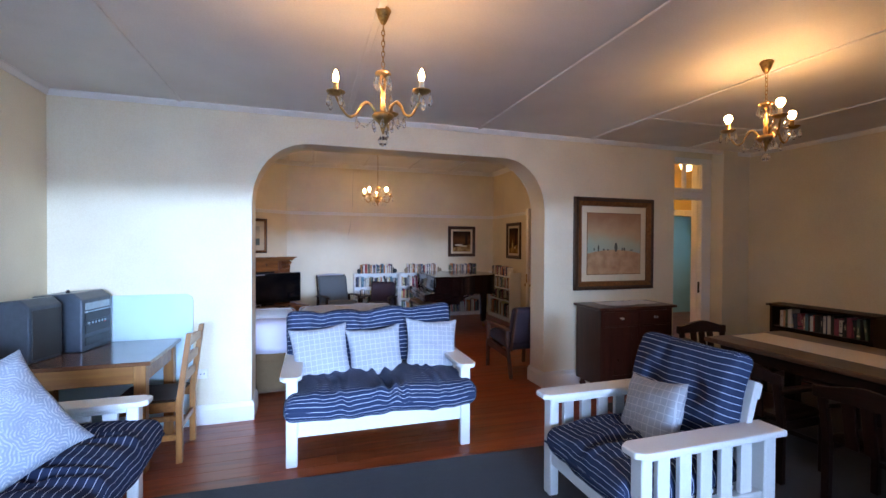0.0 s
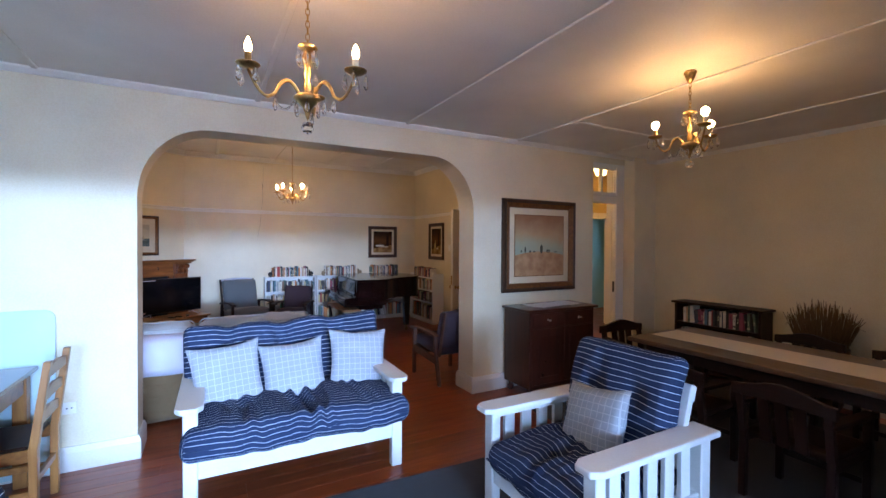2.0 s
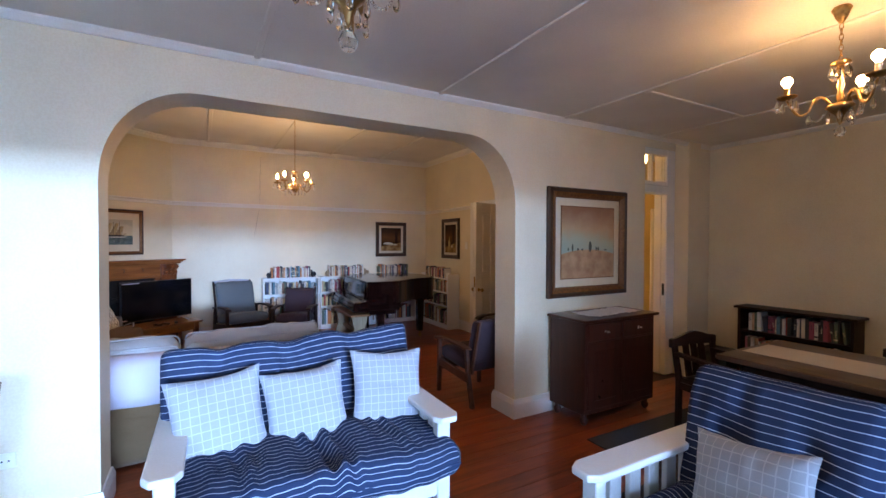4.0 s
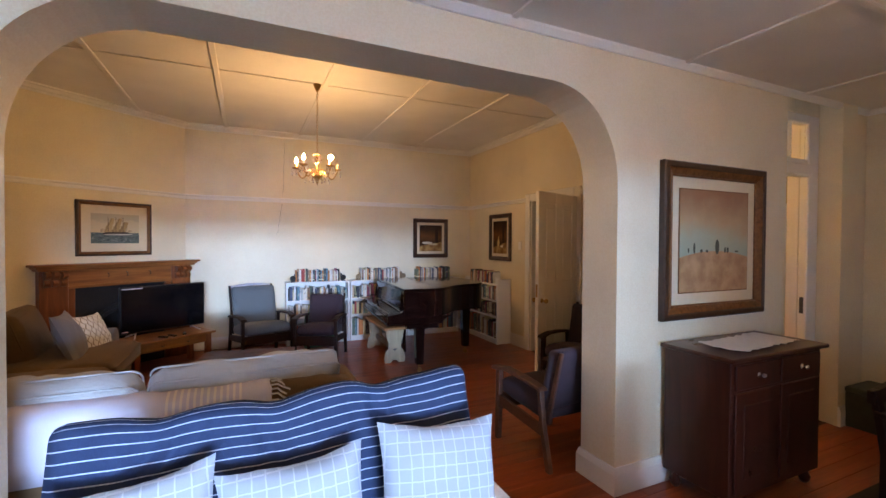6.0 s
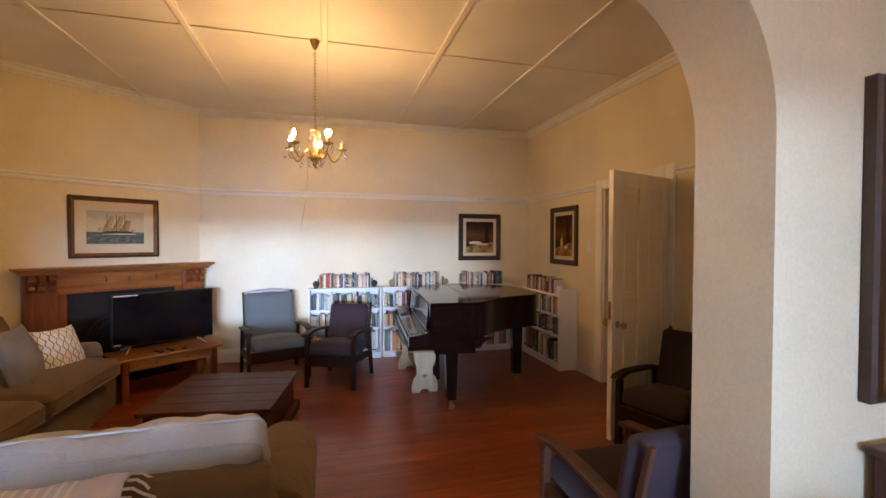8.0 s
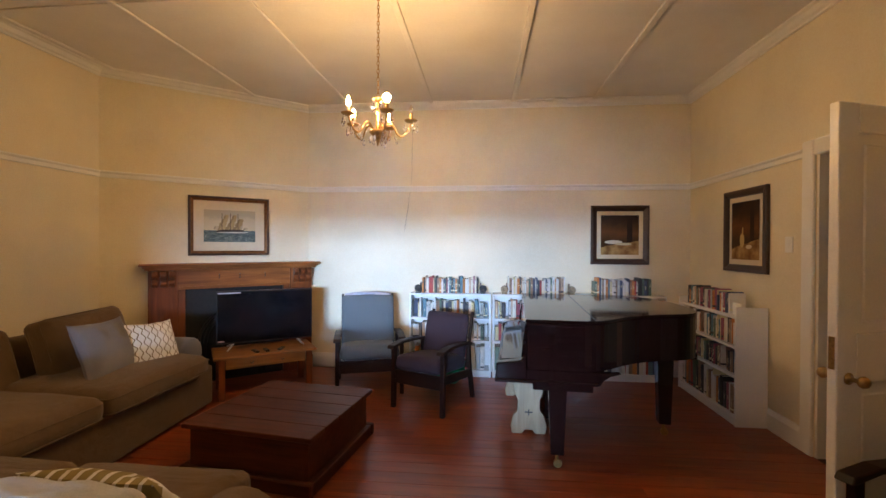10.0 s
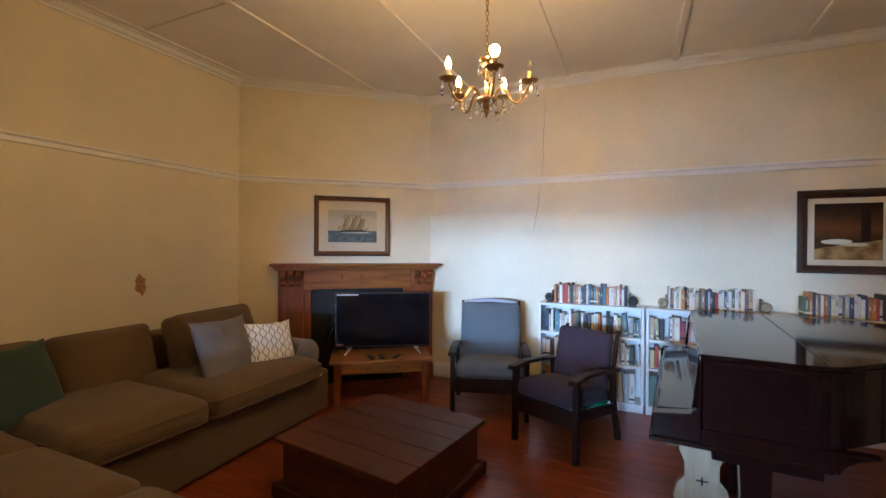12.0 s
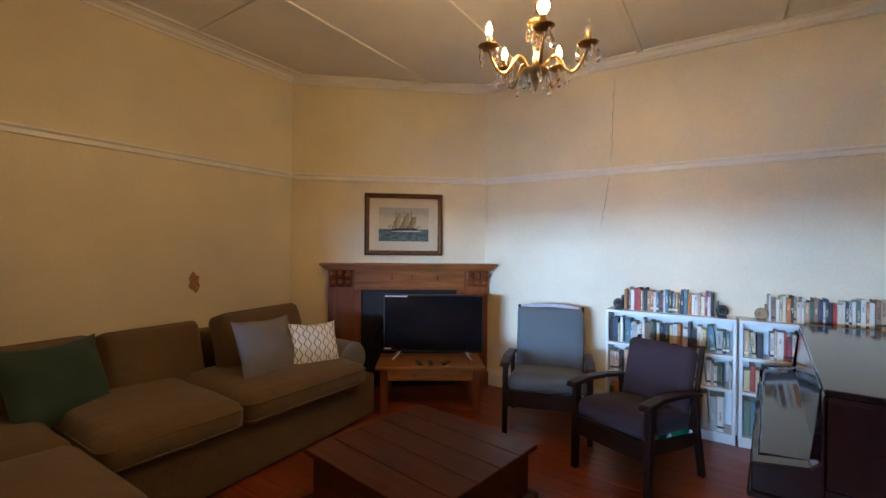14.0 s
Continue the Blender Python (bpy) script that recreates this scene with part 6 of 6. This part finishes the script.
def row_of_books(x0, x1, y, z, hmax, m=None, hmin=0.0, thick=(0.014, 0.022, 0.03, 0.038), depth=0.14, gap=0.06, lean=0.12, group="books on the white bookcases", label="upright book with a printed spine on the shelf", keep=True):
    """Books standing side by side from x0 to x1, spines at y; some lean where a gap is left."""
    x = x0
    m = m if m is not None else Matrix.Identity(4)
    while x < x1 - 0.012:
        w = brng.choice(thick)
        h = brng.uniform(max(hmin, hmax * 0.74), hmax)
        h = round(h / 0.01) * 0.01
        if x + w > x1:
            break
        if brng.random() < gap:
            x += brng.uniform(0.01, 0.04)
            continue
        ob = new("book", book_mesh(w, depth, h))
        a = 0.0
        if brng.random() < lean:
            a = brng.uniform(3, 8)
            x += h * math.sin(radians(a)) + w * 0.1
            if x + w > x1:
                a = 0.0
        ob.matrix_world = m @ pose(x + w / 2, y + brng.uniform(0, 0.014), z + (w / 2 * math.sin(radians(a)) if a else 0) + 0.0005, 0, -a, 0)
        if keep:
            tagged(ob, label, "book", group)
        else:
            joined_books.append(ob)
        x += w + 0.0012


LEV = (0.075, 0.405, 0.655)
Y0, Y1 = 8.98, 9.215
for x0, x1, lab in ((1.305, 2.222, "white bookcase full of books against the end wall"), (2.238, 3.155, "white bookcase full of books beside the piano"), (3.171, 4.088, "white bookcase half hidden by the piano")):
    bookcase(lab, x0, x1, Y0, Y1, LEV, 0.925)
    a, b = x0 + 0.03, x1 - 0.03
    near = x0 < 2.0
    row_of_books(a, b, Y0 + 0.03, 0.655, 0.215, lean=0.04, keep=x0 < 3.0)
    row_of_books(a, b, Y0 + 0.04, 0.405, 0.20, keep=near)
    row_of_books(a, b, Y0 + 0.03, 0.075, 0.27, thick=(0.022, 0.03, 0.038, 0.046), depth=0.18, lean=0.15, keep=near)
for a, b, hh in ((1.44, 2.09, 0.19), (2.41, 3.06, 0.19), (3.35, 3.95, 0.19)):
    row_of_books(a, b, 9.03, 0.926, hh, hmin=0.15, lean=0.0, gap=0.0, thick=(0.014, 0.02, 0.026), label="upright paperback on top of the bookcase")


def book_rack(x0, x1, y, z, scroll):
    """Wooden book trough ends with round bosses."""
    for s, x in ((-1, x0), (1, x1)):
        th = thing("bookend", "dark turned bookend with a round boss" if scroll else "pale carved wooden bookend", "bookend", pose(x, y, z))
        mat = BLACK if scroll else BENCH
        part("foot", box(-0.055 if s < 0 else -0.004, 0.004 if s < 0 else 0.055, -0.03, 0.06, 0, 0.012, 0.003), mat if scroll else BENCH, th)
        bm = lathe([(0.036, -0.012), (0.042, 0), (0.036, 0.012), (0.018, 0.012), (0.014, 0.004), (0, 0.004)], 18)
        part("boss", moved(bm, pose(s * 0.026, -0.005, 0.054, 90)), mat, th, smooth=True)
        part("upright", box(-0.006, 0.006, 0.0, 0.06, 0.012, 0.12, 0.002), mat, th)


book_rack(1.425, 2.105, 9.02, 0.9265, True)
book_rack(2.395, 3.075, 9.02, 0.9265, False)

# Bookcase on the side wall, open towards -x.
RB = pose(4.17, 8.90, 0, 0, 0, -90)
rb = thing("bookcase", "white bookcase on the side wall, full of books", "bookcase", RB)
W, D, T = 1.03, 0.245, 0.022
part("side", box(0, T, 0, D, 0, 0.952, 0.002), SHELF_WHITE, rb)
part("side", box(W - T, W, 0, D, 0, 0.97, 0.002), SHELF_WHITE, rb)
for z in (0.075, 0.41, 0.65, 0.895):
    part("shelf", box(T, W - T, 0.004, D - 0.01, z - T, z, 0.002), SHELF_WHITE, rb)
part("back_panel", box(T, W - T, D - 0.009, D - 0.002, 0.02, 0.90), SHELF_WHITE, rb)
part("kick_board", box(T, W - T, 0.012, 0.026, 0, 0.052), SHELF_WHITE, rb)
for z, hm, th_, dp in ((0.075, 0.29, (0.022, 0.03, 0.038, 0.05), 0.19), (0.41, 0.20, (0.018, 0.026, 0.034), 0.15), (0.65, 0.21, (0.014, 0.022, 0.03), 0.14), (0.896, 0.19, (0.014, 0.022, 0.03), 0.13)):
    row_of_books(0.03 if z < 0.85 else 0.12, W - 0.03 if z < 0.85 else 0.86, 0.03, z, hm, RB, thick=th_, depth=dp, lean=0.05 if z < 0.85 else 0.0, gap=0.03)
note = thing("white_card", "small white card standing on the bookcase", "card", RB @ pose(0.93, 0.06, 0.896))
part("card", box(-0.06, 0.06, 0, 0.006, 0, 0.10), SHELF_WHITE, note)

# Books in the low dining bookcase, open towards -x.
LB = pose(5.53, 3.83, 0, 0, 0, -90)
for z in (0.35, 0.62):
    row_of_books(0.03, 0.88, 0.0, z, 0.205, LB, lean=0.10, gap=0.2, group="books in the low bookcase", label="upright book in the low dark bookcase", keep=z > 0.5)

# Books that stand hidden or far back are one piece.
bm = bmesh.new()
for ob in joined_books:
    me = ob.data.copy()
    me.transform(ob.matrix_basis)
    bm.from_mesh(me)
    bpy.data.meshes.remove(me)
    bpy.data.objects.remove(ob)
isl = Mat("far_book_covers", 0.55)
ri = isl.node("ShaderNodeNewGeometry").outputs["Random Per Island"]
isl.colour(isl.ramp(ri, [(k / len(SPINES), c) for k, c in enumerate(SPINES)], True))
tagged(part("book_rows", bm, [isl.m, PAPER]), "rows of mixed books at the back of the shelves", "books", kind="stuff")

# ---- piano ----
pn = thing("grand_piano", "dark mahogany baby grand piano with a closed lid", "piano", pose(2.415, 6.995, 0, 0, 0, -4.2) @ pose(-2.44, -7.0, 0))
PX, PY0, PY1 = 2.44, 7.00, 8.54


def rim(inset=0.0):
    """The case in plan: straight bass side, tail and the bent treble side."""
    pts = [(PX + inset, PY0 + inset), (2.80, PY0 + inset)]
    ctrl = [(2.80, PY0), (2.90, 7.03), (3.00, 7.12), (3.09, 7.21), (3.20, 7.29), (3.36, 7.37), (3.52, 7.42), (3.63, 7.50), (3.68, 7.64), (3.69, 7.85), (3.66, 8.10)]
    n = 40
    for k in range(1, n + 1):
        s = k / n * (len(ctrl) - 1)
        i = min(int(s), len(ctrl) - 2)
        f = s - i
        p0, p1, p2, p3 = (ctrl[max(0, min(len(ctrl) - 1, i + j))] for j in (-1, 0, 1, 2))
        q = [0.5 * (2 * b + (c - a) * f + (2 * a - 5 * b + 4 * c - d) * f * f + (3 * b - a - 3 * c + d) * f**3) for a, b, c, d in zip(p0, p1, p2, p3)]
        pts.append((q[0] - inset * 0.7, q[1] + inset * 0.7))
    pts += [(3.60 - inset, 8.30), (3.50 - inset, 8.44 - inset), (3.36 - inset, PY1 - inset), (PX + inset, PY1 - inset)]
    return pts


part("case", prism(rim(0.002), 0.665, 0.965, "z", 0.004), PIANO, pn, "lacquered bent-side case")
lid_pts = rim(-0.006)
part("lid", prism(lid_pts, 0.968, 0.99, "z", 0.005), PIANO, pn, "closed glossy lid")
part("lid_seam", box(2.868, 2.872, PY0 + 0.02, PY1 - 0.02, 0.9895, 0.9915), BLACK, pn)
cheek = [(2.245, 0.60), (2.438, 0.60), (2.438, 0.967), (2.432, 0.965), (2.427, 0.75), (2.40, 0.722), (2.245, 0.70)]
part("cheek", prism(cheek, PY0, PY0 + 0.075, "y", 0.006), PIANO, pn)
part("cheek", prism(cheek, PY1 - 0.075, PY1, "y", 0.006), PIANO, pn)
part("key_bed", prism([(2.25, 0.60), (2.88, 0.60), (2.88, 0.664), (2.25, 0.664)], PY0 + 0.076, PY1 - 0.076, "y", 0.004), PIANO, pn)
for y in (PY0, PY1 - 0.074):
    part("bed_end", box(2.4385, 2.88, y, y + 0.074, 0.60, 0.664), PIANO, pn)
part("key_bed_lip", box(2.235, 2.88, PY0 - 0.006, PY1 + 0.006, 0.578, 0.599, 0.005), PIANO, pn)
fall = [(2.262, 0.661), (2.43, 0.661), (2.43, 0.735), (2.42, 0.722), (2.27, 0.708), (2.262, 0.70)]
part("fallboard", prism(fall, PY0 + 0.077, PY1 - 0.077, "y", 0.005), PIANO, pn, "closed glossy keyboard lid")
part("front_panel", prism([(2.431, 0.737), (2.4395, 0.737), (2.4395, 0.965), (2.435, 0.965)], PY0 + 0.077, PY1 - 0.077, "y"), PIANO, pn)
part("music_desk", prism([(2.415, 0.74), (2.429, 0.74), (2.445, 0.962), (2.432, 0.962)], PY0 + 0.12, PY1 - 0.12, "y", 0.003), PIANO, pn)
part("under_bracket", prism([(2.882, 0.664), (2.882, 0.58), (2.895, 0.582), (2.91, 0.61), (2.95, 0.642), (3.02, 0.664)], PY0 + 0.002, PY0 + 0.06, "y", 0.003), PIANO, pn)


def piano_leg(x, y, top):
    lg = part("leg", prism([(-0.06, top), (0.06, top), (0.055, 0.45), (0.042, 0.10), (-0.042, 0.10), (-0.055, 0.45)], -0.045, 0.045, "y", 0.006), PIANO, pn)
    lg.location = (x, y, 0)
    part("leg_block", box(-0.16, 0.22, -0.055, 0.055, top - 0.055, top - 0.002, 0.006), PIANO, lg)
    bm = lathe([(0.010, 0.10), (0.012, 0.06), (0.016, 0.055)], 8)
    part("castor_fork", bm, BRASS, lg)
    bm = lathe([(0.027, -0.011), (0.030, 0), (0.027, 0.011)], 14)
    part("castor_wheel", moved(bm, pose(0.006, 0, 0.030, 90)), BRASS, lg, "brass castor wheel")


piano_leg(2.64, 7.10, 0.577)
piano_leg(2.64, 8.40, 0.577)
piano_leg(3.50, 7.74, 0.664)
ly = part("pedal_lyre", prism([(7.66, 0.10), (7.84, 0.10), (7.82, 0.35), (7.84, 0.60), (7.66, 0.60), (7.68, 0.35)], 2.60, 2.64, "x", 0.006), PIANO, pn)
for y in (7.71, 7.78):
    part("pedal", box(2.47, 2.60, y - 0.012, y + 0.012, 0.09, 0.10, 0.003), BRASS, ly)

# Trestle bench under the keyboard.
bn = thing("piano_bench", "pale wooden trestle bench with shaped ends", "bench", pose(2.49, 8.02, 0))
end = [(-0.13, 0), (-0.05, 0), (-0.03, 0.03), (0.03, 0.03), (0.05, 0), (0.13, 0), (0.14, 0.06), (0.12, 0.14), (0.085, 0.18), (0.085, 0.26), (0.11, 0.32), (0.12, 0.42), (-0.12, 0.42), (-0.11, 0.32), (-0.085, 0.26), (-0.085, 0.18), (-0.12, 0.14), (-0.14, 0.06)]
for y in (-0.44, 0.40):
    part("end_board", prism(end, y, y + 0.035, "y", 0.004), BENCH, bn)
part("stretcher", box(-0.018, 0.018, -0.405, 0.40, 0.14, 0.20, 0.003), BENCH, bn)
part("seat", box(-0.16, 0.16, -0.50, 0.50, 0.421, 0.455, 0.005), PINE, bn, "honey-coloured seat plank")
part("cross_peg", box(-0.03, 0.03, -0.4445, -0.44, 0.165, 0.173), BLACK, bn)
part("cross_peg", box(-0.004, 0.004, -0.4445, -0.4402, 0.145, 0.19), BLACK, bn)

# Light switch, damaged plaster and the crack on the walls.
sw = thing("light_switch", "white plastic light switch", "switch", pose(XR2, 7.66, 1.48))
part("plate", box(-0.010, -0.001, -0.04, 0.04, -0.06, 0.06, 0.003), TRIM, sw)
part("rocker", box(-0.014, -0.010, -0.012, 0.012, -0.02, 0.02, 0.002), TRIM, sw)
stn = thing("plaster_patch", "bare reddish patch where wall paint has come off", "wall damage", pose(XL + 0.0015, 7.015, 1.125), kind="structure")
rng = random.Random(4)
outl = []
for k in range(18):
    a = 2 * math.pi * k / 18
    r = 0.055 * (1 + 0.35 * rng.uniform(-1, 1))
    outl.append((r * 0.8 * math.cos(a) + 0.25 * r * math.sin(a), r * 1.5 * math.sin(a)))
part("bare_plaster", prism(outl, 0, 0.002, "x"), plain("bare_red_plaster", (0.38, 0.19, 0.09), 0.9, mottled=0.35, scale=60), stn)
crk = thing("wall_crack", "thin dark hairline crack in the end wall", "wall damage", pose(0, 0, 0), kind="structure")
for z0, z1, x0, x1 in ((2.18, 2.98, 1.28, 1.30), (1.62, 2.09, 1.20, 1.27)):
    pts = []
    n = 22
    for k in range(n + 1):
        s = k / n
        pts.append((x0 + (x1 - x0) * s + rng.uniform(-0.008, 0.008), YE - 0.0005, z0 + (z1 - z0) * s))
    part("crack", tube(pts, [0.0006 + 0.0012 * math.sin(math.pi * k / n) for k in range(n + 1)], 4), plain("crack_shadow", (0.05, 0.035, 0.02), 0.95), crk)

# ---- floorboards ----
board_meshes = {}


def board(x0, x1, y0, y1):
    key = round(x1 - x0, 2)
    if key not in board_meshes:
        bm = box(-key / 2, key / 2, -(y1 - y0) / 2 + 0.0006, (y1 - y0) / 2 - 0.0006, -0.012, 0.0)
        top = [e for e in bm.edges if all(v.co.z > -0.001 for v in e.verts)]
        bmesh.ops.bevel(bm, geom=top, offset=0.0014, segments=1, affect="EDGES")
        me = bpy.data.meshes.new("floor_board")
        bm.to_mesh(me)
        bm.free()
        me.materials.append(FLOOR)
        board_meshes[key] = me
    ob = new("floor_board", board_meshes[key])
    ob.location = ((x0 + x1) / 2, (y0 + y1) / 2, 0)
    ob.parent = floor
    return ob


rng = random.Random(5)
BW = 0.128
rows_n = int((YE - 2.95) / BW) + 1
for k in range(rows_n):
    y0 = 2.95 + k * BW
    y1 = min(y0 + BW, YE)
    end = XR1 if y0 < YA - 0.02 else XR2
    x = XL
    cut = rng.choice((1.6, 2.1, 2.6, 3.1))
    while x < end - 0.01:
        x1 = min(end, x + cut)
        if end - x1 < 0.4:
            x1 = end
        board(x, x1, y0, y1)
        x, cut = x1, rng.choice((2.4, 3.0, 3.6))
rest = None
for k in range(12):
    rest = box(XL, XR1, YF + k * 0.38, YF + k * 0.38 + 0.376, -0.012, -0.001, bm=rest) if YF + k * 0.38 < 2.94 - 0.37 else rest
part("floor_board_field", rest, FLOOR, floor, "")
part("hall_boards", box(4.56, 9.2, YB, 9.2, -0.012, 0.0), FLOOR, floor)
